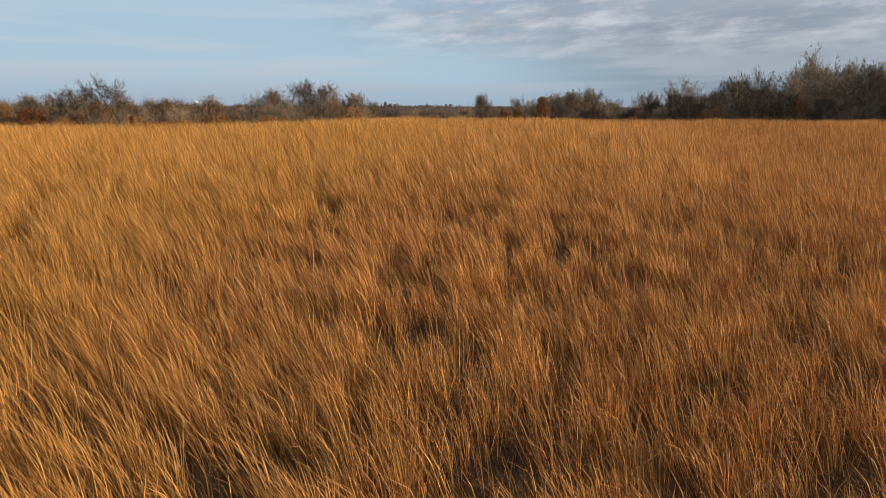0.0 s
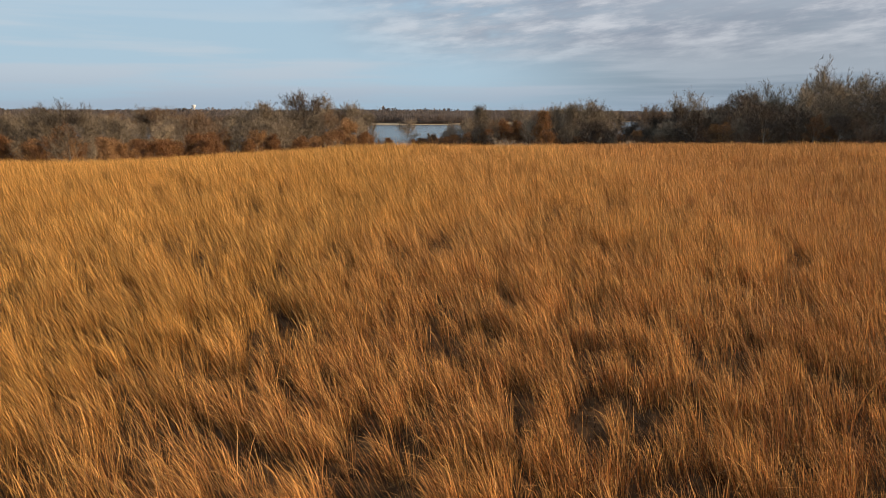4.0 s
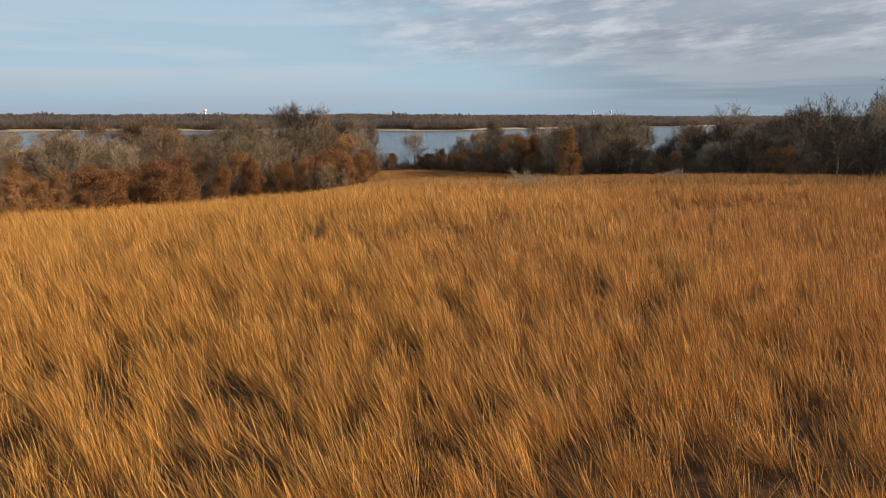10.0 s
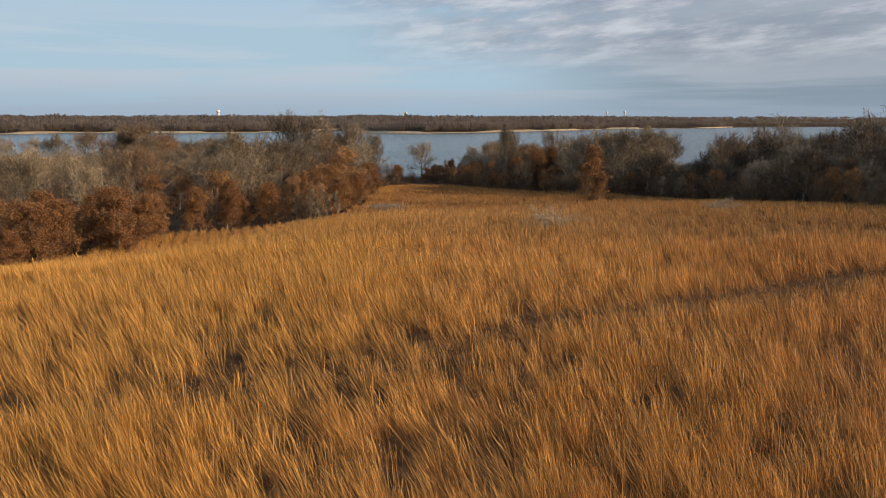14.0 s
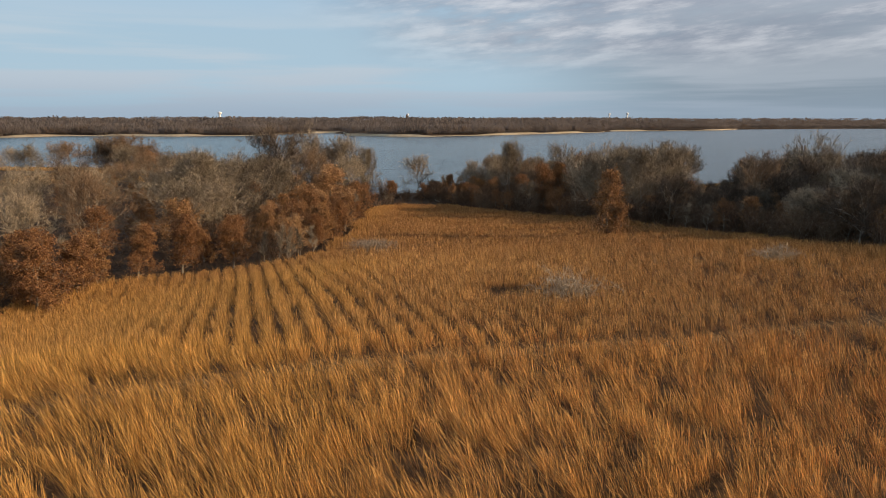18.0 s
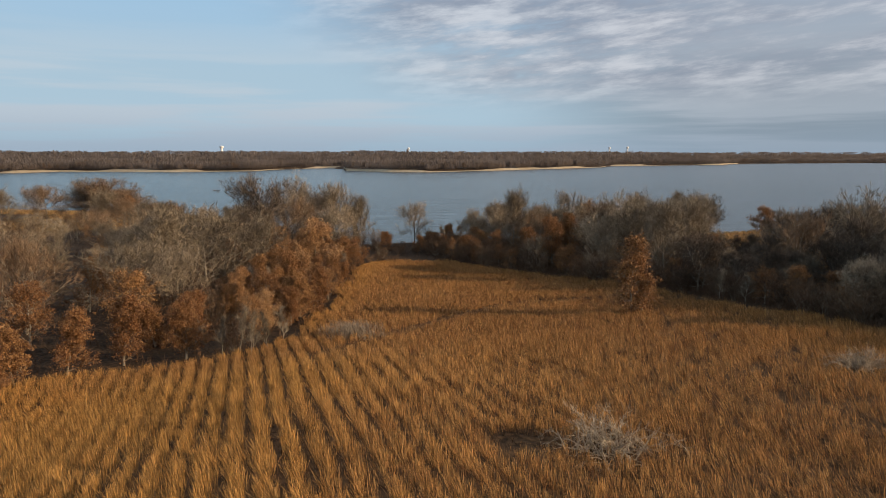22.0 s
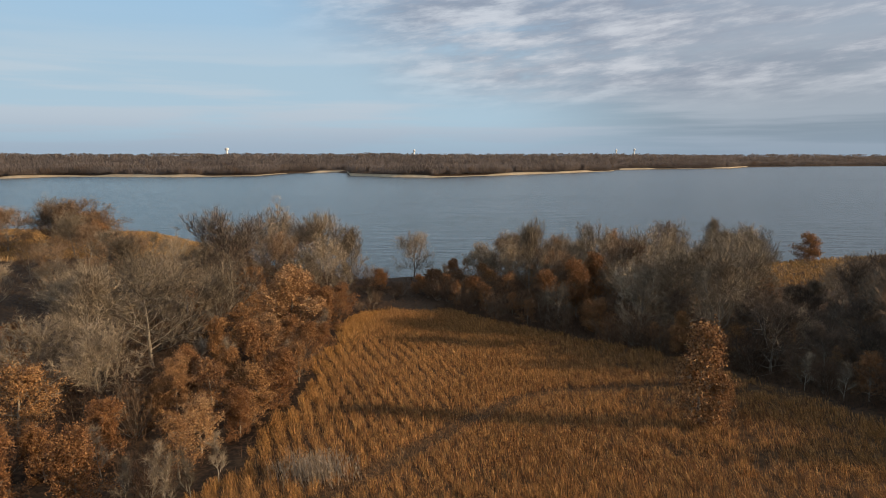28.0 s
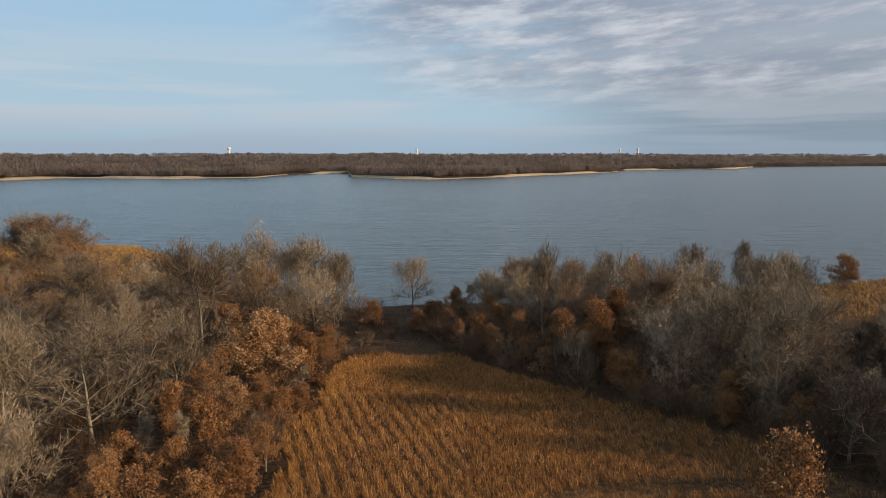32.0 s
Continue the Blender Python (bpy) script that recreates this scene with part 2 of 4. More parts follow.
def water_material():
    """Slate-blue lake: small wind waves over longer ones, with smoother and rougher lanes."""
    m, t, b = material("lake_water", 0.17, 0.5)
    b.inputs["IOR"].default_value = 1.33
    pos = place(t)
    mp = node(t, "ShaderNodeMapping")
    mp.inputs["Scale"].default_value = (0.30, 1.0, 1.0)
    mp.inputs["Rotation"].default_value = (0, 0, radians(12))
    t.links.new(pos, mp.inputs[0])
    small, long = noise_node(t, mp.outputs[0], 0.55, 4.0, 0.65), noise_node(t, mp.outputs[0], 0.19, 3.0, 0.6)
    lanes = noise_node(t, mp.outputs[0], 0.008, 3.0)
    c = mix_node(t, smooth_node(t, lanes, 0.35, 0.65), (0.026, 0.050, 0.060), (0.042, 0.068, 0.077))
    t.links.new(c, b.inputs["Base Color"])
    wave = math_node(t, "ADD", math_node(t, "MULTIPLY", small, smooth_node(t, lanes, 0.3, 0.7, 0.35, 0.75)), math_node(t, "MULTIPLY", long, 1.5))
    bp = node(t, "ShaderNodeBump", Strength=1.0, Distance=0.55)
    t.links.new(wave, bp.inputs["Height"])
    t.links.new(bp.outputs[0], b.inputs["Normal"])
    return m


FARWOOD, SOIL, WATER = far_material(), ground_material(), water_material()
WHITE = plain_material("white_tank_paint", (0.78, 0.78, 0.77), (0.86, 0.86, 0.85), 0.3, 0.5)


# ---- the lie of the land ----
Y_KNOTS = [-1500, -60, -20, 0, 10, 17, 23, 35, 50, 65, 78, 90, 100, 112, 128, 141, 160, 185, 300]
Z_KNOTS = [2.0, 2.0, 2.2, 2.6, 3.0, 3.5, 4.5, 5.4, 6.3, 6.6, 6.3, 5.8, 5.3, 4.4, 2.9, 2.0, 1.1, 0.9, 0.9]


def sm(a, b, v):
    t = np.clip((v - a) / (b - a), 0, 1)
    return t * t * (3 - 2 * t)


def profile(y):
    return sum(np.interp(y + d, Y_KNOTS, Z_KNOTS) for d in (-4, -2, 0, 2, 4)) / 5


def lattice(ix, iy, seed):
    h = np.sin(ix * 127.1 + iy * 311.7 + seed * 74.7) * 43758.5453
    return h - np.floor(h)


def vnoise(x, y, size, seed):
    """Smooth value noise from 0 to 1 on the plan."""
    u, v = np.asarray(x) / size, np.asarray(y) / size
    iu, iv = np.floor(u), np.floor(v)
    fu, fv = u - iu, v - iv
    fu, fv = fu * fu * (3 - 2 * fu), fv * fv * (3 - 2 * fv)
    a = lattice(iu, iv, seed) * (1 - fu) + lattice(iu + 1, iv, seed) * fu
    b = lattice(iu, iv + 1, seed) * (1 - fu) + lattice(iu + 1, iv + 1, seed) * fu
    return a * (1 - fv) + b * fv


# near shore: y of the water's edge along x
SHORE_X = [-3000, -400, -180, -95, -60, -40, -20, -5, 15, 35, 60, 80, 110, 400, 3000]
SHORE_Y = [200, 280, 310, 300, 262, 236, 219, 222, 226, 234, 240, 246, 262, 330, 200]
# far shore seen from (2, 98): degrees clockwise from +Y, and metres
FAR_AZ = [-180, -70, -45, -34.2, -30.8, -27.5, -23.3, -17.1, -14.1, -11.0, -9.9, -9.6, -6.1, -2.9, 2.1, 7.4, 11.3, 11.8, 20.0, 21.5, 29.5, 45, 70, 180]
FAR_D = [1200, 1000, 930, 925, 987, 959, 906, 922, 1085, 1147, 1140, 925, 847, 825, 918, 1077, 1252, 1409, 1684, 1982, 2396, 2400, 1800, 1200]


def far_offset(x, y):
    """Metres beyond the far water's edge (negative: in the lake)."""
    a = np.degrees(np.arctan2(x - 2, y - 98))
    return np.hypot(x - 2, y - 98) - np.interp(a, FAR_AZ, FAR_D)


def near_offset(x, y):
    """Metres inland from the near water's edge."""
    return np.interp(x, SHORE_X, SHORE_Y) + 3.0 * (vnoise(x, 0 * x, 11.0, 4) - 0.5) - y


def height(x, y):
    x, y = np.asarray(x, float), np.asarray(y, float)
    base = profile(y)
    low = sm(2, 30, -x) * sm(75, 112, y) * np.maximum(base - 0.8, 0) * 0.95
    low = low + 1.5 * sm(1, 32, -x) * sm(46, 72, y) * sm(112, 82, y)
    right = sm(3, 26, x) * (0.9 * sm(90, 115, y) * sm(190, 150, y) - 0.6 * sm(70, 30, y)) - 0.8 * sm(9, 26, x) * sm(80, 55, y) * sm(5, 25, y)
    z = base - low + right + 0.35 * (vnoise(x, y, 14.0, 1) - 0.5) * sm(60, 200, np.abs(x) + 100)
    s = near_offset(x, y)
    z = z * sm(-1.0, 12.0, s) + np.minimum(s, 0.0) * 0.12
    z = np.maximum(z, -3.0)
    f = far_offset(x, y)
    dist = np.hypot(x, y)
    hill = 2.2 * sm(8, 34, f) + 9.0 * sm(20, 500, f) + 17.0 * sm(600, 2600, f) + 8 * (vnoise(x, y, 420, 7) - 0.4) * sm(60, 600, f)
    return np.where((f > -20) & (y > -1000) & (dist > 500), np.maximum(np.where(f > 0, hill, f * 0.12), -3.0), z)


# wood edges: the field lies between them
LEFT_Y = [-100, 55, 63, 72, 85, 100, 112, 117, 120.5, 122.5, 126, 135, 150, 168, 180, 190]
LEFT_X = [-75, -55, -34, -32, -33, -34, -35, -33.5, -30, -18, -14.8, -13.2, -13.4, -14.2, -13.5, -11]
RIGHT_Y = [-100, 60, 96, 104, 112, 122, 135, 147, 158, 170, 180, 190]
RIGHT_X = [150, 130, 92, 60, 47, 41, 35.5, 30.5, 24.8, 14.6, 4.8, -4]


def in_field(x, y):
    # ragged edges: tongues of grass a metre or two long
    rag = 2.6 * (vnoise(x, y, 4.5, 51) - 0.5) + 1.4 * (vnoise(x, y, 1.3, 52) - 0.5)
    return (x > np.interp(y, LEFT_Y, LEFT_X) + rag) & (x < np.interp(y, RIGHT_Y, RIGHT_X) + 1.5 * rag) & (y < 186 + 2 * rag)


def in_meadow(x, y):
    """Open grass by the water, beyond the woods."""
    s = near_offset(x, y)
    a = (x > 42) & (x < 120) & (s > 1.0) & (s < 24 + 6 * sm(95, 70, x) + 6 * (vnoise(x, y, 9, 3) - 0.5)) & (x + 0.4 * y < 190)
    b = (x < -58) & (x > -190) & (s > 1.5) & ((s < 20) | ((x > -125) & (y > 236 + 8 * (vnoise(x, y, 9, 3) - 0.5))))
    return a | b


def mesh_object(name, verts, faces, mat, parent=None, smooth=False):
    """One mesh object from arrays of corners and of triangles or quads."""
    verts, faces = np.asarray(verts, np.float32), np.asarray(faces, np.int32)
    me = bpy.data.meshes.new(name)
    n, k = faces.shape
    me.vertices.add(len(verts))
    me.vertices.foreach_set("co", verts.ravel())
    me.loops.add(n * k)
    me.loops.foreach_set("vertex_index", faces.ravel())
    me.polygons.add(n)
    me.polygons.foreach_set("loop_start", np.arange(0, n * k, k, dtype=np.int32))
    if smooth:
        me.polygons.foreach_set("use_smooth", np.ones(n, bool))
    me.update(calc_edges=True)
    me.materials.append(mat)
    ob = new(name, me)
    ob.parent = parent
    return ob


def grid(xs, ys):
    X, Y = np.meshgrid(xs, ys)
    nx, ny = len(xs), len(ys)
    i = (np.arange(ny - 1)[:, None] * nx + np.arange(nx - 1)[None, :]).ravel()
    return X.ravel(), Y.ravel(), np.stack([i, i + 1, i + 1 + nx, i + nx], 1)


def make_ground():
    xs = np.concatenate([np.arange(-4900, -1500, 260), np.arange(-1500, -180, 30), np.arange(-180, 180, 3), np.arange(180, 1500, 30), np.arange(1500, 4901, 260)])
    ys = np.concatenate([np.arange(-2000, -60, 120), np.arange(-60, 330, 3), np.arange(330, 760, 30), np.arange(760, 2500, 14), np.arange(2500, 4901, 120)])
    X, Y, F = grid(xs, ys)
    ob = mesh_object("ground", np.stack([X, Y, height(X, Y)], 1), F, SOIL, smooth=True)
    wooded = np.where(in_field(X, Y) | in_meadow(X, Y), 0.0, 1.0).astype(np.float32)
    at = ob.data.attributes.new("litter", "FLOAT", "POINT")
    at.data.foreach_set("value", wooded)
    tagged(ob, "brown prairie soil with thatch and leaf litter", "ground", kind="structure")


def make_water():
    X, Y, F = grid(np.array([-4900, -1200, -300, 0, 300, 1200, 4900.0]), np.array([150, 300, 600, 1200, 2400, 4900.0]))
    ob = mesh_object("water", np.stack([X, Y, 0 * X], 1), F, WATER)
    tagged(ob, "wide slate-blue lake with small wind ripples", "lake", kind="structure")


make_ground()
make_water()


# ---- trees ----
class Wood:
    """Collects tapered limbs (prisms) and thin twigs or leaves (triangles) as arrays."""

    def __init__(self):
        self.v, self.f, self.n = [], [], 0

    def limb(self, a, b, ra, rb, sides=4):
        d = (b - a) / max(np.linalg.norm(b - a), 1e-6)
        u = np.cross(d, (0.3, 0.9, 0.2))
        u /= np.linalg.norm(u)
        w = np.cross(d, u)
        ang = np.arange(sides) * 2 * math.pi / sides
        ring = np.cos(ang)[:, None] * u + np.sin(ang)[:, None] * w
        self.v += [a + ring * ra, b + ring * rb]
        i, j = np.arange(sides), (np.arange(sides) + 1) % sides
        self.f += [np.stack([i, j, j + sides], 1) + self.n, np.stack([i, j + sides, i + sides], 1) + self.n]
        self.n += 2 * sides

    def tri(self, a, b, c):
        """Many triangles at once."""
        k = len(a)
        self.v.append(np.stack([a, b, c], 1).reshape(-1, 3))
        self.f.append(np.arange(3 * k).reshape(-1, 3) + self.n)
        self.n += 3 * k

    def arrays(self):
        return np.concatenate(self.v), np.concatenate(self.f)


def unit(v):
    return v / np.maximum(np.linalg.norm(v, axis=-1, keepdims=True), 1e-9)


def sprays(rng, wood, starts, dirs, count, length, width, droop=0.0):
    """count thin twigs from each start, fanned round its direction. Returns their tips."""
    s = np.repeat(starts, count, 0) + rng.normal(0, 0.10 * length, (len(starts) * count, 3))
    d = unit(np.repeat(dirs, count, 0) + rng.normal(0, 0.55, s.shape) + (0, 0, 0.18 - droop))
    ln = length * rng.uniform(0.5, 1.25, (len(s), 1))
    side = unit(np.cross(d, rng.normal(0, 1, s.shape))) * width * rng.uniform(0.7, 1.3, (len(s), 1))
    e = s + d * ln
    wood.tri(s - side, s + side, e)
    return e, d


def skeleton_tree(rng, h, lean, first, limbs, rise, reach, gnarl=0.18, radius=0.022, dome=None):
    """Trunk and limbs of a tree h high; returns the wood and the points and ways where twigs start."""
    wood, pts, ways = Wood(), [], []
    p, d, r = np.array([0, 0, -0.3]), unit(np.array([lean[0], lean[1], 1.0])), h * radius
    spine, steps = [p], 8
    for k in range(steps):
        d = unit(d + rng.normal(0, 0.06, 3) * (1, 1, 0.3) + (0, 0, 0.05))
        q = p + d * (h * (0.84 if dome else 0.9) / steps)
        r2 = h * radius * (1 - (k + 1) / (steps + 0.4)) ** 0.9
        wood.limb(p, q, r, r2, 6 if k < 4 else 4)
        p, r = q, r2
        spine.append(p)
    pts.append(p), ways.append(d)
    spine = np.array(spine)
    for i in range(limbs):
        f = first + (0.97 - first) * (i + rng.uniform(0, 0.8)) / limbs
        k = min(int(f * steps), steps - 1)
        q = spine[k] + (spine[k + 1] - spine[k]) * (f * steps - k)
        a = i * 2.4 + rng.uniform(-0.5, 0.5)
        up = rise * rng.uniform(0.7, 1.3) * (0.5 + 0.8 * f)
        w = unit(np.array([math.cos(a), math.sin(a), up]))
        ln = h * reach(f) * rng.uniform(0.75, 1.2)
        if dome:
            # reach out to a rounded crown: half width dome[0], middle dome[1], half height dome[2]
            size = h * np.array([dome[0], dome[0], dome[2]])
            o, e = (q - (0, 0, h * dome[1])) / size, w / size
            ln = max((-(o @ e) + math.sqrt(max((o @ e) ** 2 - (e @ e) * (o @ o - 1), 0))) / (e @ e), 0.06 * h) * rng.uniform(0.78, 1.04)
        rr = max(h * radius * (1 - f) ** 0.8 * 0.55, 0.02)
        cur = q
        for s in range(4):
            w2 = unit(w + rng.normal(0, gnarl, 3) + (0, 0, 0.10))
            nxt = cur + w2 * ln / 4
            wood.limb(cur, nxt, rr, rr * 0.7, 3)
            for b in range(2 if s else 1):
                sd = unit(w2 + rng.normal(0, 0.6, 3) + (0, 0, 0.22))
                sl = ln * rng.uniform(0.22, 0.40)
                m = nxt + sd * sl
                wood.limb(nxt, m, max(rr * 0.55, 0.04), 0.022, 3)
                for g in (0.4, 0.7, 1.0):
                    pts.append(nxt + sd * sl * g), ways.append(sd)
            cur, rr, w = nxt, rr * 0.7, w2
            pts.append(cur), ways.append(w)
    return wood, np.array(pts), unit(np.array(ways))


def tree_parts(root, wood, twigs, bark, twig_mat, leaves=None, leaf_mat=None):
    mesh_object("trunk", *wood.arrays(), bark, root)
    mesh_object("crown", *twigs.arrays(), twig_mat, root)
    if leaves is not None:
        mesh_object("foliage", *leaves.arrays(), leaf_mat, root)
    return root


def bare_tree(seed, h, spread=0.42, first=0.28, limbs=13, rise=0.9, twig_mat=None, thick=0.0165, full=True):
    rng = np.random.default_rng(seed)
    wood, pts, ways = skeleton_tree(rng, h, rng.normal(0, 0.05, 2), first * 0.6, limbs + 2, rise, lambda f: spread, 0.2, thick, (spread * 0.95, 0.53, 0.40))
    twigs = Wood()
    if full:
        e, d = sprays(rng, twigs, pts, ways, 3, 0.085 * h + 0.25, 0.031)
        sprays(rng, twigs, e, d, 4, 0.055 * h + 0.2, 0.022)
    else:
        e, d = sprays(rng, twigs, pts, ways, 3, 0.09 * h + 0.25, 0.030)
        sprays(rng, twigs, e, d, 2, 0.06 * h + 0.2, 0.028)
    root = new("bare_tree")
    return tree_parts(root, wood, twigs, BARK, twig_mat or TWIG)


def leafy_oak(seed, h, spread=0.34, first=0.08, limbs=17, keep=1.0, leaf=0.115, leaf_mat=None):
    """A young oak that keeps its dry leaves."""
    rng = np.random.default_rng(seed)
    wood, pts, ways = skeleton_tree(rng, h, rng.normal(0, 0.05, 2), first, limbs, 0.6, lambda f: spread * rng.uniform(0.62, 1.25) * (1.12 - 0.92 * f) * (0.5 + 0.5 * min(f / 0.25, 1)), 0.24, 0.018)
    twigs, leaves = Wood(), Wood()
    e, d = sprays(rng, twigs, pts, ways, 2, 0.07 * h + 0.3, 0.016)
    pool = np.concatenate([pts, e, e])
    pool = pool[rng.random(len(pool)) < 0.6 * keep + 0.12]
    # leaves hang in loose sprays with gaps between them
    per = rng.integers(3, 18, len(pool))
    c = np.repeat(pool, per, 0)
    c = c + rng.normal(0, 0.10 + 0.011 * h, c.shape) * (1, 1, 0.8)
    u = unit(rng.normal(0, 1, c.shape))
    w = unit(np.cross(u, rng.normal(0, 1, c.shape)))
    size = leaf * rng.uniform(0.5, 1.3, (len(c), 1))
    leaves.tri(c - u * size - w * size * 0.45, c + u * size, c + w * size * 0.75)
    root = new("leafy_oak")
    return tree_parts(root, wood, twigs, BARK, TWIG, leaves, leaf_mat or OAK_LEAF)


def cedar(seed, h):
    rng = np.random.default_rng(seed)
    wood, pts, ways = skeleton_tree(rng, h, (0, 0), 0.05, 18, 0.35, lambda f: 0.36 * (1.08 - f), 0.12, 0.02)
    twigs, leaves = Wood(), Wood()
    e, d = sprays(rng, twigs, pts, ways, 3, 0.35, 0.02)
    c = np.repeat(e, 5, 0) + rng.normal(0, 0.16, (len(e) * 5, 3))
    u = unit(np.repeat(d, 5, 0) + rng.normal(0, 0.6, c.shape))
    w = unit(np.cross(u, rng.normal(0, 1, c.shape)))
    leaves.tri(c - w * 0.07, c + w * 0.07, c + u * 0.34)
    root = new("cedar_tree")
    return tree_parts(root, wood, twigs, BARK, TWIG, leaves, CEDAR_LEAF)


def sapling(seed, h):
    rng = np.random.default_rng(seed)
    wood, pts, ways = skeleton_tree(rng, h, rng.normal(0, 0.06, 2), 0.25, 8, 1.5, lambda f: 0.26 * (1.1 - 0.7 * f), 0.16, 0.012)
    twigs = Wood()
    sprays(rng, twigs, pts, ways, 4, 0.12 * h + 0.1, 0.011)
    root = new("bare_sapling")
    return tree_parts(root, wood, twigs, BARK, TWIG)


def shrub(seed, h, mat=None):
    """A leafless bush of many stems from one stool."""
    rng = np.random.default_rng(seed)
    wood, twigs, pts, ways = Wood(), Wood(), [], []
    for i in range(16):
        a = i * 2.4
        d = unit(np.array([math.cos(a) * 0.5, math.sin(a) * 0.5, 1.0]) + rng.normal(0, 0.15, 3))
        cur, r = np.array([math.cos(a) * 0.2, math.sin(a) * 0.2, -0.1]), 0.03
        for s in range(4):
            d = unit(d + rng.normal(0, 0.16, 3))
            nxt = cur + d * h * 0.23 * rng.uniform(0.8, 1.15)
            wood.limb(cur, nxt, r, r * 0.72, 3)
            cur, r = nxt, r * 0.72
            pts.append(cur), ways.append(d)
    e, d = sprays(rng, twigs, np.array(pts), unit(np.array(ways)), 7, 0.75, 0.02)
    sprays(rng, twigs, e, d, 3, 0.5, 0.016)
    return tree_parts(new("bare_bush"), wood, twigs, BARK, mat or TWIG)


KINDS = {
    "bare": [bare_tree(11, 10), bare_tree(12, 10, 0.48, 0.22, 15, 0.75), bare_tree(13, 10, 0.36, 0.35, 12, 1.2), bare_tree(14, 10, 0.44, 0.3, 14, 1.0), bare_tree(15, 10, 0.40, 0.18, 15, 1.3)],
    "red": [bare_tree(21, 10, 0.46, 0.2, 15, 0.9, RED_TWIG), bare_tree(22, 10, 0.42, 0.25, 14, 1.1, RED_TWIG)],
    "far_bare": [bare_tree(16, 10, 0.44, 0.22, 11, 0.9, None, 0.0165, False), bare_tree(17, 10, 0.40, 0.25, 11, 1.1, None, 0.0165, False)],
    "far_red": [bare_tree(23, 10, 0.44, 0.2, 11, 0.9, RED_TWIG, 0.0165, False)],
    "dark": [bare_tree(18, 10, 0.40, 0.22, 14, 1.1, DARK_SHADE_TWIG), bare_tree(19, 10, 0.36, 0.28, 13, 1.3, DARK_SHADE_TWIG), bare_tree(20, 10, 0.44, 0.2, 14, 0.9, DARK_SHADE_TWIG)],
    "oak": [leafy_oak(31, 8), leafy_oak(32, 8, 0.40, 0.05, 18), leafy_oak(33, 8, 0.30, 0.1, 16, 0.8), leafy_oak(34, 8, 0.44, 0.06, 17, 0.9)],
    "thin_oak": [leafy_oak(41, 9, 0.34, 0.12, 15, 0.35), leafy_oak(42, 9, 0.38, 0.15, 16, 0.45)],
    "pale_oak": [leafy_oak(35, 8, 0.42, 0.05, 19, 1.0, 0.115, PALE_OAK_LEAF), leafy_oak(36, 8, 0.36, 0.08, 16, 0.7, 0.115, PALE_OAK_LEAF)],
    "slim_oak": [leafy_oak(37, 8.4, 0.26, 0.10, 16, 0.62), leafy_oak(38, 8.4, 0.30, 0.05, 13, 0.5)],
    "cedar": [cedar(51, 4.5), cedar(52, 4.5)],
    "shrub": [shrub(71, 3.5, RED_TWIG), shrub(72, 3.5, BRUSH), shrub(73, 3.5, BRUSH)],
    "sapling": [sapling(61, 4), sapling(62, 4), sapling(63, 4)],
}
TALL = {"bare": 10.0, "dark": 10.0, "red": 10.0, "far_bare": 10.0, "far_red": 10.0, "oak": 8.0, "thin_oak": 9.0, "pale_oak": 8.0, "slim_oak": 8.4, "cedar": 4.5, "sapling": 4.0, "shrub": 3.5}
LABELS = {
    "bare": ("leafless grey-brown tree with fine twigs in the woods", "tree", "bare trees of the woods"),
    "red": ("leafless tree with reddish-brown twigs in the woods", "tree", "bare trees of the woods"),
    "dark": ("leafless tree with twigs coloured darker for the wood's shade", "tree", "bare trees of the woods"),
    "far_bare": ("leafless grey-brown tree with fine twigs deep in the woods", "tree", "bare trees of the woods"),
    "far_red": ("leafless reddish-brown tree deep in the woods", "tree", "bare trees of the woods"),
    "oak": ("young oak holding dry rust-brown leaves at the wood's edge", "tree", "brown oaks"),
    "thin_oak": ("oak with half of its dry brown leaves fallen", "tree", "brown oaks"),
    "pale_oak": ("oak holding dry tan leaves at the wood's edge", "tree", "brown oaks"),
    "slim_oak": ("slim oak with part of its brown leaves fallen", "tree", "brown oaks"),
    "cedar": ("dull dark-brown juniper with a dense low crown", "tree", "junipers by the shore"),
    "shrub": ("leafless brown many-stemmed bush under the trees", "bush", "bare bushes"),
    "sapling": ("thin leafless grey sapling at the edge of the woods", "tree", "bare saplings"),
}
tree_rng = random.Random(5)
unused = {id(o) for kind in KINDS.values() for o in kind}
planted = []


def plant(kind, x, y, h, which=None, wide=1.0, label=None, turn=None):
    """Stand a tree of this kind, h metres high, on the ground at (x, y)."""
    proto = tree_rng.choice(KINDS[kind]) if which is None else KINDS[kind][which]
    s = h / TALL[kind]
    m = pose(x, y, float(height(x, y)), tree_rng.uniform(-2, 2), tree_rng.uniform(-2, 2), tree_rng.uniform(0, 360) if turn is None else turn)
    if id(proto) in unused:
        unused.discard(id(proto))
        ob = proto
        ob.matrix_basis = m
    else:
        ob = copy_thing(proto, m)
    ob.scale = (s * wide, s * wide, s)
    words, cat, grp = LABELS[kind]
    tagged(ob, label or words, cat, grp)
    planted.append((x, y))
    return ob


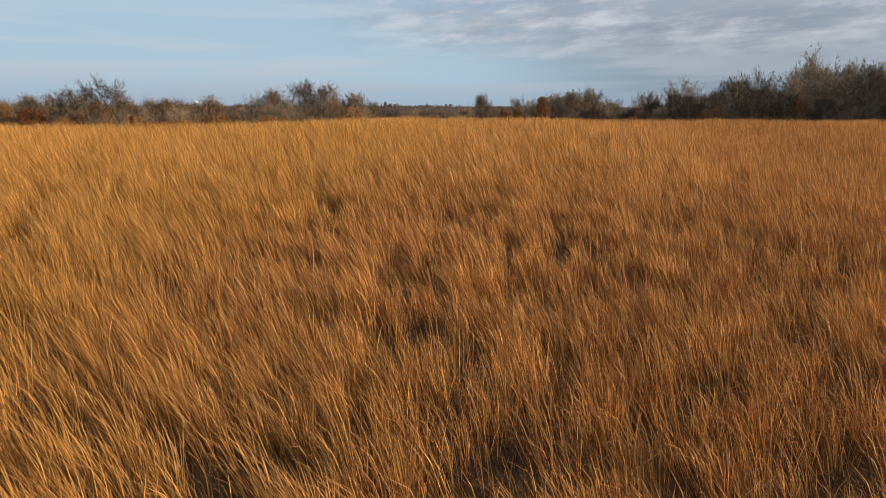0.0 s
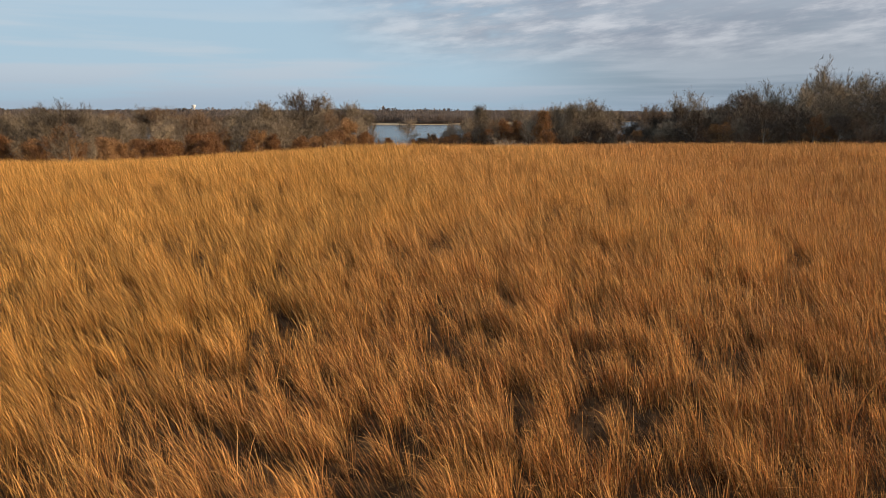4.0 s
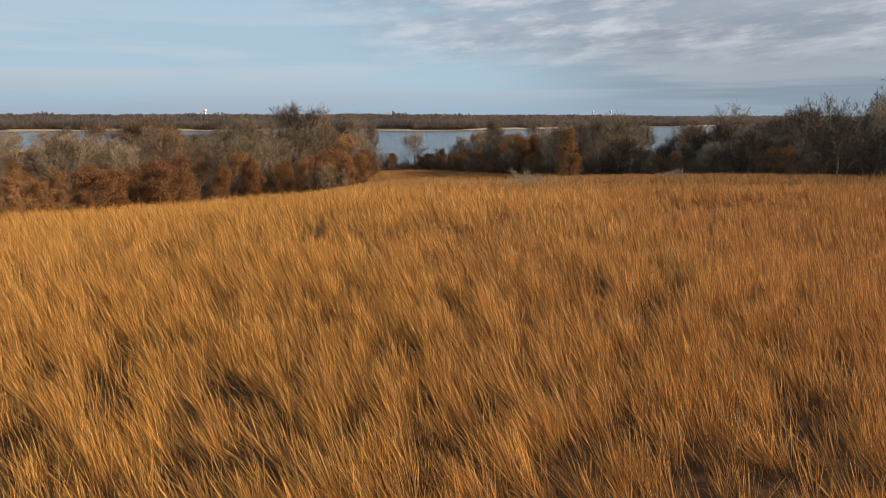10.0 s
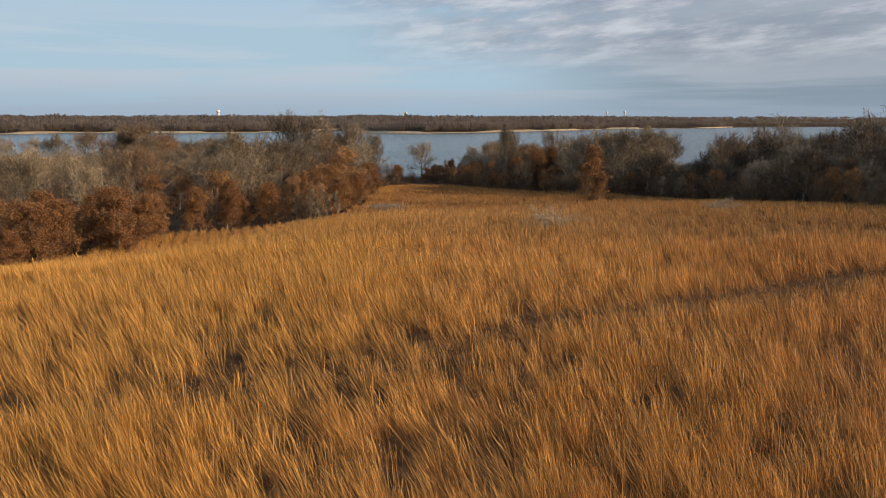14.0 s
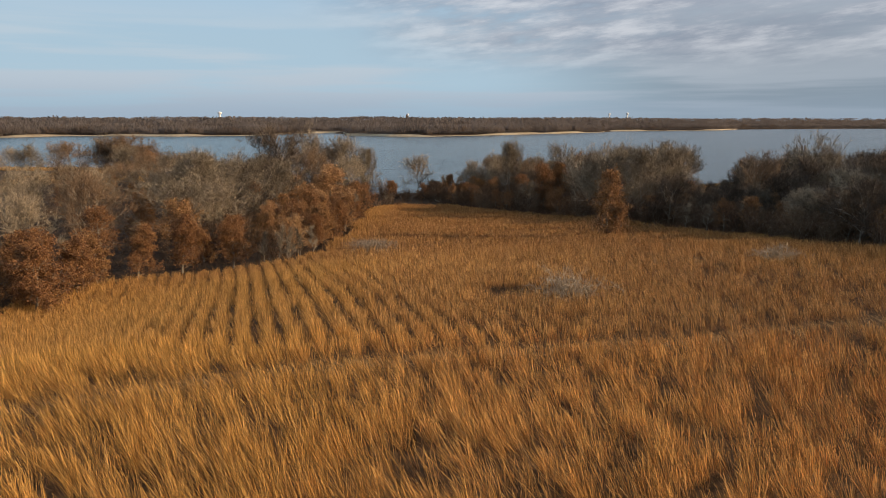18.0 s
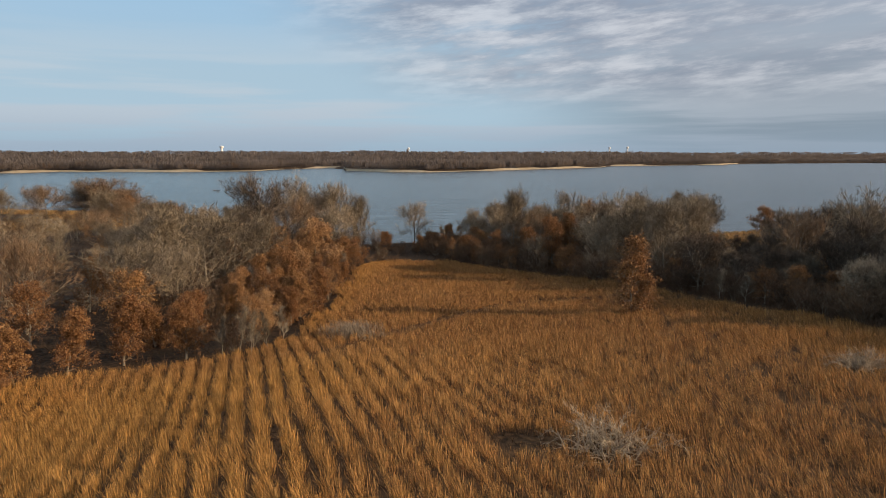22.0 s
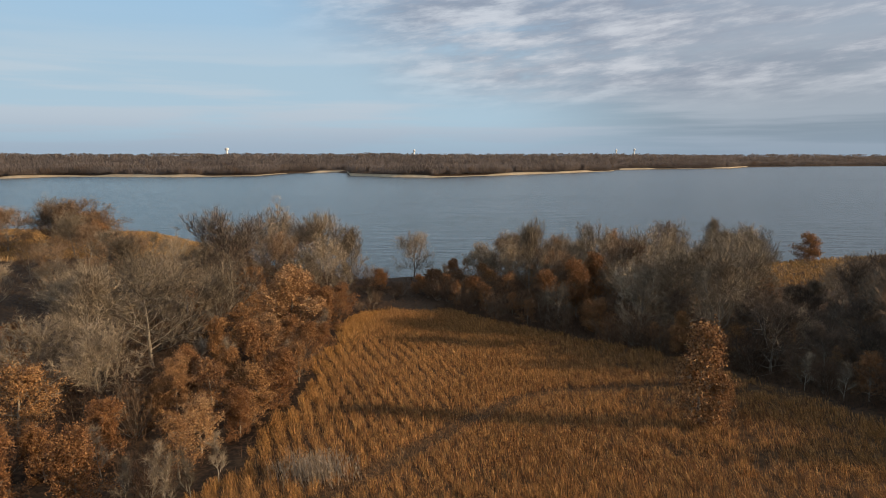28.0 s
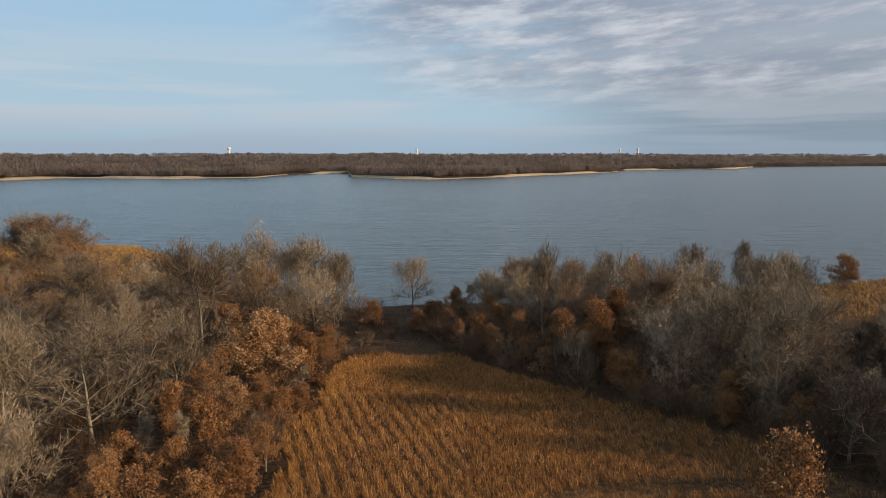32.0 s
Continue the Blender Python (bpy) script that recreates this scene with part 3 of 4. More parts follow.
# landmarks: kind, x, y, height, prototype, width
plant("bare", -8, 217, 8.2, 0, 1.05, "small lone leafless tree on the lake shore")
plant("oak", -12.6, 203, 3.7, 1, 1.25, "low rust-brown oak bush at the field's far end")
plant("cedar", -3.5, 205, 3.6, 1, 1.9)
plant("cedar", 1.5, 203, 3.0, 0, 1.9)
plant("oak", -5.5, 200, 3.2, 3, 1.3)
plant("thin_oak", -1, 199, 3.6, 0, 1.3)
plant("shrub", 3.5, 197, 3.8, 0, 1.3)
plant("oak", 6.5, 200, 4.4, 1, 1.2)
plant("bare", -31.8, 69, 5.6, 1, 1.0)
for sx, sy, sh in ((-15.5, 123.5, 4.2), (-14.6, 125.2, 3.8), (-16.8, 124.4, 4.6), (-14.0, 128.0, 3.6), (-18.5, 124.6, 4.0)):
    plant("sapling", sx, sy, sh)
plant("pale_oak", -20.5, 173.8, 8.8, 0, 1.2, "oak with pale rust-brown leaves on the field's edge")
plant("oak", -18.4, 151.5, 6.4, 1, 1.0)
plant("oak", -15.2, 140.5, 5.0, 3, 1.05)
plant("pale_oak", -17.3, 134, 4.5, 1, 1.1, "small oak with bronze leaves and a bare stem")
plant("oak", -24.6, 133.4, 5.2, 0, 1.1)
plant("oak", -23.5, 140.5, 4.5, 1, 1.1)
for tx, ty, th, tw in ((-33, 108.2, 6.4, 1.1), (-35.5, 112, 7.0, 1.1), (-37.5, 105.5, 6.2, 1.2), (-33, 114.5, 5.6, 1.1), (-36.5, 100.5, 5.6, 1.2), (-30.5, 121.5, 5.8, 1.1), (-27, 124.2, 6.4, 1.0), (-21.8, 125, 5.6, 1.1)):
    plant("oak", tx, ty, th, None, tw)
plant("oak", -15.0, 165, 3.3, 0, 1.4)
plant("oak", -18.2, 162.5, 4.6, 3, 1.0)
plant("oak", -16.3, 184, 4.6, 3, 1.3)
plant("oak", -20.5, 188, 4.2, 1, 1.2)
plant("bare", -31.6, 157.6, 10.4, 1, 1.4, "broad leafless tree with a pale grey fan of twigs")
plant("bare", -34.8, 150.6, 11.4, 2, 1.15, "tall pale leafless tree with steep boughs")
plant("bare", -35.5, 143, 8.0, 0, 1.4)
plant("bare", -27, 166, 9.0, 3, 1.0)
plant("dark", -31.5, 183, 14.4, 2, 1.05, "tall dark leafless oak with a broad crown")
plant("slim_oak", 19.8, 136.8, 8.6, 0, 0.95, "slim lone oak with brown leaves standing in the grass")
plant("slim_oak", 20.6, 136.2, 4.6, 1, 1.0)
plant("bare", -29.5, 203, 12.6, 3, 0.95)
plant("bare", -23.5, 206, 12.0, 4, 1.0)
plant("bare", -18.5, 207, 10.0, 2, 0.8)
plant("bare", 13.9, 214, 10.0, 3, 0.7)
plant("oak", 76.6, 240.1, 6.4, 3, 1.35, "lone brown-leaved oak on the grassy shore")
plant("bare", 49.8, 225, 10.0, 2, 0.7)
plant("red", 40, 222, 9.4, 0, 0.8)
plant("thin_oak", 29, 218, 9.0, 0, 0.8)
plant("bare", 71, 137, 14.0, 3, 0.8)
plant("bare", 78, 140, 13.6, 0, 0.85)
plant("bare", 62, 141, 12.0, 1, 0.8)
plant("bare", 52.1, 154.9, 11.6, 1, 0.85)
plant("oak", 46.2, 125.3, 5.0, 1, 1.0, "small bright rust-leaved oak in front of bare trees")
for kind, tx, ty, th, tw in (("bare", -88, 243, 9.0, 1.4), ("red", -80, 235, 7.6, 1.3), ("thin_oak", -72, 228, 6.6, 1.4), ("bare", -65, 216, 8.2, 1.2), ("red", -59, 207, 8.6, 1.3),
                             ("bare", -54, 199, 9.2, 1.2), ("red", -107, 248, 10.0, 1.5), ("bare", -113, 240, 9.0, 1.4), ("bare", -70, 222, 7.6, 1.3), ("red", -84, 247, 9.0, 1.5)):
    plant(kind, tx, ty, th, None, tw)
plant("red", -92, 252, 9.6, 1, 1.6)
plant("red", -101, 256, 9.0, 0, 1.6)
plant("red", -95, 258, 11.6, 0, 1.9, "broad reddish-brown leafless tree near the lake shore")
plant("thin_oak", -91, 254, 10.0, 1, 1.4)
plant("bare", -104, 260, 11.0, 3, 1.2)
plant("thin_oak", -80, 240, 8.5, 0, 1.3)
for tx, ty, th, tw in ((30.5, 163, 10.6, 1.0), (34.6, 167, 11.2, 0.9), (27.6, 171, 10.2, 1.0), (33, 175, 10.6, 1.0), (36.8, 179, 10.0, 0.9), (44.5, 196, 9.8, 1.0), (48, 203, 10.2, 1.0), (50.5, 209, 9.6, 1.0), (46, 208.5, 9.2, 1.0), (41, 190, 9.4, 1.0)):
    plant("bare", tx, ty, th, None, tw, "leafless dark-limbed tree on the wood's dark edge")
plant("bare", 31, 195, 10.8, 1, 0.9)
plant("bare", 36, 198, 10.2, 3, 0.85)
plant("red", 26.5, 193, 9.6, 1, 0.85)
plant("bare", 23.5, 203, 10.6, 0, 0.85)
plant("bare", 9, 204, 8.0, 3, 0.9)
plant("bare", 5, 208, 7.0, 0, 0.9)
plant("oak", 17.4, 182, 8.2, 3, 0.9)
plant("oak", 21.9, 192, 8.4, 1, 0.9, "tall oak with golden-brown leaves among bare trees")
plant("bare", 11.9, 193, 11.6, 2, 0.75, "slim upright leafless tree above the shore woods")
plant("oak", 25.1, 161, 3.2, 0, 1.2)
plant("thin_oak", 14, 187, 6.5, 1, 1.2)
plant("bare", 23.5, 171.5, 9.2, 0, 1.0)
plant("oak", 3, 193, 4.2, 0, 1.3)
plant("thin_oak", 8, 190, 5.2, 0, 1.3)


def low_ground(x, y):
    """The damp strip between the right wood and the shore meadow, where only low brush grows."""
    return 150 < y < 205 and 2.4 + (y - 75) * 0.385 < x < 2.4 + (y - 75) * 0.48


def scatter(kinds, weights, count, inside, box, low, high, gap):
    tries = made = 0
    while made < count and tries < count * 60:
        tries += 1
        x, y = tree_rng.uniform(box[0], box[1]), tree_rng.uniform(box[2], box[3])
        if not inside(x, y) or any((x - a) ** 2 + (y - b) ** 2 < gap * gap for a, b in planted):
            continue
        kind = tree_rng.choices(kinds, weights)[0]
        h = tree_rng.uniform(low, high) * (0.74 if x < -42 and y > 165 else 1.0) * (0.5 if low_ground(x, y) else 1.0)
        plant(kind, x, y, h * (0.72 if "oak" in kind else 1.0) * {"sapling": 0.6, "shrub": 0.42}.get(kind, 1.0), None, tree_rng.uniform(0.9, 1.2))
        made += 1


def left_depth(x, y):
    return float(np.interp(y, LEFT_Y, LEFT_X)) - x


def right_depth(x, y):
    return x - float(np.interp(y, RIGHT_Y, RIGHT_X))


def dry(x, y, d=4):
    return float(near_offset(np.float64(x), np.float64(y))) > d and not bool(in_meadow(np.float64(x), np.float64(y)))


def distant_wood(side, count, inside, box, low, high, gap):
    """The trees deep in the woods that the camera never nears, joined into one object."""
    rng = np.random.default_rng(len(side))
    models = []
    for k in range(4):
        wood, pts, ways = skeleton_tree(rng, 10, rng.normal(0, 0.05, 2), 0.22, 8, 1.0, lambda f: 0.42, 0.2, 0.022, (0.42, 0.56, 0.36))
        e, d = sprays(rng, wood, pts, ways, 2, 1.2, 0.045)
        sprays(rng, wood, e, d, 2, 0.85, 0.04)
        models.append(wood.arrays())
    vs, fs, n, tries, made = [], [], 0, 0, 0
    while made < count and tries < count * 60:
        tries += 1
        x, y = tree_rng.uniform(box[0], box[1]), tree_rng.uniform(box[2], box[3])
        if not inside(x, y) or any((x - a) ** 2 + (y - c) ** 2 < gap * gap for a, c in planted):
            continue
        planted.append((x, y))
        v, f = models[made % 4]
        s, a = tree_rng.uniform(low, high) / 10, tree_rng.uniform(0, 6.28)
        w = s * tree_rng.uniform(1.0, 1.35)
        vs.append(np.stack([x + w * (v[:, 0] * math.cos(a) - v[:, 1] * math.sin(a)), y + w * (v[:, 0] * math.sin(a) + v[:, 1] * math.cos(a)), float(height(x, y)) + s * v[:, 2]], 1))
        fs.append(f + n)
        n += len(v)
        made += 1
    tagged(mesh_object("distant_wood", np.concatenate(vs), np.concatenate(fs), TWIG), "leafless grey-brown wood behind the field's edge trees", "woods", kind="stuff")


# left wood: brown oaks along the edge, bare trees behind them
scatter(["oak", "thin_oak", "sapling", "pale_oak"], [4, 3, 2, 0.7], 40, lambda x, y: 0.8 < left_depth(x, y) < 13 and 100 < y < 190, (-62, -10, 100, 190), 5.0, 8.6, 3.4)
scatter(["oak", "thin_oak", "sapling", "pale_oak"], [5, 2, 1, 0.4], 34, lambda x, y: 0.8 < left_depth(x, y) < 14 and 70 < y <= 112, (-90, -30, 70, 112), 4.6, 6.9, 3.2)
scatter(["bare", "red", "thin_oak", "oak"], [6.0, 0.8, 2.2, 1.2], 58, lambda x, y: 8 < left_depth(x, y) < 34 and dry(x, y), (-80, -14, 100, 215), 7.4, 10.2, 5.9)
scatter(["far_bare", "far_red", "thin_oak"], [5, 1.6, 2.2], 54, lambda x, y: left_depth(x, y) > 30 and dry(x, y), (-84, -14, 100, 250), 7.6, 9.6, 5.8)
distant_wood("left", 130, lambda x, y: left_depth(x, y) > 26 and dry(x, y, 8) and not (x > -128 and y > 190), (-200, -76, 84, 290), 6.8, 8.8, 5.6)
# right wood
scatter(["bare", "thin_oak", "oak", "sapling", "red", "pale_oak"], [3, 3, 1.6, 2, 3, 0.8], 40, lambda x, y: 4.0 < right_depth(x, y) < 14 and y > 110 and dry(x, y), (-1, 62, 110, 196), 4.2, 6.8, 3.6)
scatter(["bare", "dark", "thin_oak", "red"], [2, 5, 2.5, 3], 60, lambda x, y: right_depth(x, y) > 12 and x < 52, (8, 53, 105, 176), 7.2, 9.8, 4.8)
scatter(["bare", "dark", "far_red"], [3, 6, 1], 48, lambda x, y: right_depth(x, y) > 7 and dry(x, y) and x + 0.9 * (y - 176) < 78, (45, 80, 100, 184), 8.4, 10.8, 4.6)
scatter(["bare", "thin_oak", "red", "shrub"], [4, 3, 3.5, 2], 60, lambda x, y: right_depth(x, y) > 9 and dry(x, y) and x + 0.9 * (y - 176) < 70, (8, 70, 176, 224), 5.4, 8.2, 4.2)
distant_wood("right", 80, lambda x, y: right_depth(x, y) > 4 and dry(x, y, 24), (78, 200, 60, 195), 8.6, 11.6, 6.0)
scatter(["shrub", "oak", "thin_oak", "bare"], [2, 2, 3, 4], 26, lambda x, y: y > 186 and dry(x, y, 3), (-1, 40, 188, 222), 4.5, 7.5, 3.4)
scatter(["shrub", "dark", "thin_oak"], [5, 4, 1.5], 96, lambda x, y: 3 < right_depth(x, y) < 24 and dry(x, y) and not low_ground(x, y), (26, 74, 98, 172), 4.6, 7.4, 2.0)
scatter(["shrub"], [1], 26, lambda x, y: dry(x, y, 6), (-15, 6, 185, 206), 2.8, 5.5, 1.3)
scatter(["shrub", "sapling"], [5, 1], 80, lambda x, y: 1.2 < right_depth(x, y) < 18 and y > 100 and dry(x, y), (-6, 60, 100, 205), 5.5, 9.5, 1.7)
scatter(["shrub", "sapling"], [5, 1], 80, lambda x, y: 1 < left_depth(x, y) < 22 and y > 95 and dry(x, y), (-70, -10, 95, 212), 5.5, 9.5, 2.0)
for kind in KINDS.values():
    for o in kind:
        if id(o) in unused:
            for child in list(o.children):
                bpy.data.objects.remove(child)
            bpy.data.objects.remove(o)


# ---- far shore ----
def brooms(x, y, z, h, w, rng, count):
    """Leafless trees far away: each a domed broom of slim boughs and twigs fanning from one stem."""
    k = len(x) * count
    c = np.stack([np.repeat(a, count) for a in (x, y, z)], 1)
    hh, ww = np.repeat(h, count), np.repeat(w, count)
    a, q = rng.uniform(0, 2 * math.pi, k), rng.random(k)
    out = np.sqrt(1 - (1 - q) ** 2 * 0.97) * rng.uniform(0.45, 1.0, k) ** 0.5
    rim = np.stack([np.cos(a) * out * ww, np.sin(a) * out * ww, hh * (0.30 + 0.70 * (1 - q * 0.92) * rng.uniform(0.88, 1.0, k))], 1)
    root = rim * np.stack([0.25 * np.ones(k)] * 2 + [0.0 * q], 1) + np.stack([0 * q, 0 * q, np.minimum(rim[:, 2] * 0.55, hh * 0.3)], 1)
    b = rng.uniform(0, math.pi, k)
    side = np.stack([np.cos(b), np.sin(b), 0 * b], 1) * (ww * rng.uniform(0.035, 0.085, k) * (30 / count) ** 0.5)[:, None]
    v = np.stack([c + root, c + rim - side, c + rim + side], 1).reshape(-1, 3)
    return v, np.arange(3 * k).reshape(-1, 3)


def stems(x, y, z, h, rng):
    a = rng.uniform(0, math.pi, len(x))
    s = np.stack([np.cos(a), np.sin(a), 0 * a], 1) * (0.025 * h)[:, None]
    c = np.stack([x, y, z], 1)
    v = np.stack([c - s, c + s, c + np.stack([0 * h, 0 * h, 0.8 * h], 1)], 1).reshape(-1, 3)
    return v, np.arange(3 * len(x)).reshape(-1, 3)


def make_far_woods():
    rng = np.random.default_rng(3)
    out_v, out_f, n = [], [], 0
    for count, near, far, tall, boughs, azimuths in ((2700, 16, 80, 10.6, 64, (-36, 32)), (2600, 70, 420, 11.5, 34, (-36, 34)), (3300, 420, 2600, 14.0, 20, (-37, 35))):
        a = rng.uniform(*azimuths, count)
        d = np.interp(a, FAR_AZ, FAR_D) + near + (far - near) * rng.random(count) ** 0.8
        x, y = 2 + d * np.sin(np.radians(a)), 98 + d * np.cos(np.radians(a))
        ok = np.hypot(x, y) < 4700
        x, y = x[ok], y[ok]
        h = tall * rng.uniform(0.66, 1.14, len(x)) * (0.72 + 0.56 * vnoise(x, y, 60.0, 21))
        w = h * rng.uniform(0.42, 0.62, len(x)) * (2.4 if near > 400 else 1.15)
        z = height(x, y)
        for v, f in (brooms(x, y, z, h, w, rng, boughs), stems(x, y, z, h, rng)):
            out_v.append(v), out_f.append(f + n)
            n += len(v)
    ob = mesh_object("far_woods", np.concatenate(out_v), np.concatenate(out_f), FARWOOD)
    tagged(ob, "grey-brown leafless woods along the far lake shore", "woods", kind="stuff")


def make_beach():
    """The pale bank between the far water and the trees."""
    az = np.linspace(-40, 21.2, 800)
    d = np.interp(az, FAR_AZ, FAR_D)
    wob = vnoise(az * 10, az * 0, 3.0, 2)
    amp = sm(0.25, 0.6, vnoise(az * 10, az * 0, 22.0, 6))
    v = []
    for off, z in ((-3, -0.3), (2, 0.5), (8, 1.4), (14, 2.3), (26, 2.5)):
        r = d + off + 2 * wob
        zz = z * (0.30 + 0.75 * amp) if z > 0 else z
        v.append(np.stack([2 + r * np.sin(np.radians(az)), 98 + r * np.cos(np.radians(az)), 0 * az + zz], 1))
    n = len(az)
    i = (np.arange(4)[:, None] * n + np.arange(n - 1)[None, :]).ravel()
    ob = mesh_object("beach", np.concatenate(v), np.stack([i, i + 1, i + 1 + n, i + n], 1), SAND)
    tagged(ob, "pale sandy bank along the far shore", "shore", kind="structure")


make_far_woods()
make_beach()


def water_tower(x, y, base, top, r):
    root = new("water_tower")
    root.location = (x, y, base)
    h = top - base
    bm = bmesh.new()
    bmesh.ops.create_cone(bm, segments=20, radius1=r * 0.62, radius2=r * 0.56, depth=h * 0.74, cap_ends=True, matrix=Matrix.Translation((0, 0, h * 0.37)))
    me = bpy.data.meshes.new("column")
    bm.to_mesh(me), bm.free()
    me.materials.append(WHITE)
    new("column", me).parent = root
    # tank: flared underside, straight wall, low domed roof
    bm = bmesh.new()
    low, top_z = h * 0.70, h
    for r1, r2, z1, z2 in ((0.56, 1.0, low, low + 0.10 * h), (1.0, 1.0, low + 0.10 * h, low + 0.24 * h), (1.0, 0.35, low + 0.24 * h, top_z)):
        bmesh.ops.create_cone(bm, segments=24, radius1=r * r1, radius2=r * r2, depth=z2 - z1, cap_ends=True, matrix=Matrix.Translation((0, 0, (z1 + z2) / 2)))
    me = bpy.data.meshes.new("tank")
    bm.to_mesh(me), bm.free()
    me.materials.append(WHITE)
    new("tank", me).parent = root
    tagged(root, "white water tower on the horizon above far woods", "water tower", "water towers")


water_tower(-1336, 4000, 25, 78, 11)
water_tower(-297, 4000, 25, 68, 7)
water_tower(899, 4000, 25, 73, 7)
water_tower(806, 4020, 25, 70, 6)


# ---- brush in the field ----
def brush_pile(x, y, wide, tall, seed):
    """A fallen dead bush: bleached forking branches spilling to all sides."""
    rng = np.random.default_rng(seed)
    root = new("dead_brush")
    root.location = (x, y, float(height(x, y)))
    for i in range(54):
        wood, pts, ways = Wood(), [], []
        a = rng.uniform(0, 2 * math.pi)
        cur = np.array([rng.normal(0, wide * 0.13), rng.normal(0, wide * 0.09), 0.05])
        d = unit(np.array([math.cos(a), math.sin(a) * 0.8, rng.uniform(0.35, 1.5)]))
        ln = wide * rng.uniform(0.28, 0.54)
        r = rng.uniform(0.022, 0.04)
        for s in range(5):
            d = unit(d + rng.normal(0, 0.22, 3) - (0, 0, 0.15 * s))
            nxt = cur + d * ln / 5
            nxt[2] = max(min(nxt[2], tall), 0.04)
            wood.limb(cur, nxt, r, r * 0.78, 3)
            cur, r = nxt, r * 0.78
            pts.append(cur), ways.append(d)
        sprays(rng, wood, np.array(pts), unit(np.array(ways)), 5, 0.6, 0.014)
        mesh_object("branch", *wood.arrays(), DEAD, root)
    tagged(root, "bleached grey dead bush lying in tall grass", "dead bush", "dead bushes")


def grey_weeds(x, y, seed):
    rng = np.random.default_rng(seed)
    wood = Wood()
    n = 700
    b = np.stack([rng.normal(0, 1.15, n), rng.normal(0, 0.9, n), 0 * rng.random(n) - 0.05], 1)
    d = unit(np.stack([rng.normal(-0.15, 0.2, n), rng.normal(0, 0.2, n), 1 + 0 * b[:, 0]], 1))
    e = b + d * rng.uniform(0.8, 1.7, (n, 1))
    s = unit(rng.normal(0, 1, (n, 3)) * (1, 1, 0.1)) * 0.018
    wood.tri(b - s, b + s, e)
    sprays(rng, wood, b + d * 1.0, d, 2, 0.45, 0.014)
    root = new("weed_clump")
    root.location = (x, y, float(height(x, y)))
    mesh_object("stem_tuft", *wood.arrays(), WEED, root)
    tagged(root, "pale grey clump of dry weed stems in the grass", "weeds")


brush_pile(9.2, 96.4, 5.8, 1.8, 71)
brush_pile(28.6, 110.8, 4.2, 1.15, 72)
# two cleared spots beside the first bush stand in for its shadow
BARE_AND_SHADOW_SPOTS = [(9.2, 96.4, 1.9), (5.8, 97.2, 1.7), (4.6, 98.0, 1.0), (28.6, 110.8, 1.6), (-7.5, 128.0, 1.6), (13.0, 89.0, 0.9), (24.0, 88.5, 1.2)]
grey_weeds(-7.5, 128.0, 73)


# ---- grass ----
TRACK = [(-60, 34.6), (-30, 46.8), (-10.2, 55.4), (0.6, 61.0), (7.5, 65.0), (15.6, 69.6), (22.8, 74.0), (45, 85.4), (80, 97.5)]
LODGE = [(-34, 71), (-17, 75.8), (-7.4, 79.7), (1.9, 82.7), (12.7, 85.5), (25, 90), (40, 96)]
FAR_TRACK = [(-9, 119), (-3.5, 128.3), (2.9, 140.2), (6.9, 145.7), (11.2, 147.8), (20.3, 147.5), (33, 144)]


def line_distance(x, y, line):
    best = np.full(x.shape, 1e9)
    for (ax, ay), (bx, by) in zip(line[:-1], line[1:]):
        dx, dy = bx - ax, by - ay
        t = np.clip(((x - ax) * dx + (y - ay) * dy) / (dx * dx + dy * dy), 0, 1)
        best = np.minimum(best, np.hypot(x - ax - t * dx, y - ay - t * dy))
    return best


def furrow(x, y):
    """0 on the planted rows, 1 in the bare furrows between them."""
    u = 0.954 * x + 0.30 * y + 0.35 * (vnoise(x, y, 9.0, 31) - 0.5) + 0.0012 * (y - 92) ** 2 * 0.2
    ph = np.abs((u / 1.22) % 1.0 - 0.5) * 2
    far = sm(108, 128, y)
    strong = (1 - far) * (sm(18, 5, x) * 0.72 + 0.28) * (0.45 + 0.55 * sm(-22, -11, x)) + far * (sm(9, -4, x) * 0.72 + 0.2)
    broken = sm(0.24, 0.5, vnoise(x, y, 2.6, 32))
    return sm(0.48 + 0.08 * far, 0.64 + 0.10 * far, ph) * sm(82, 85, y) * sm(176, 166, y) * strong * (0.52 + 0.48 * broken)


def gold_tone(x, y):
    """How golden the grass is: most so on the west slope, along the wood's edge and at the far end."""
    west = sm(3, -12, x + 6 * (vnoise(x, y, 6.0, 61) - 0.5)) * sm(128, 104, y)
    edge = sm(5, 0.5, x - np.interp(y, LEFT_Y, LEFT_X)) * sm(100, 112, y) * 0.45
    far = 0.2 * sm(150, 172, y) + 0.35 * sm(20, 30, x) * sm(90, 110, y)
    # crest gold stands in for brighter sunlit heads seen at a grazing angle
    crest = 0.35 * sm(20, 34, y) * sm(18, 8, x) * sm(90, 70, y)
    return np.clip(west + edge + far + crest, 0, 1)


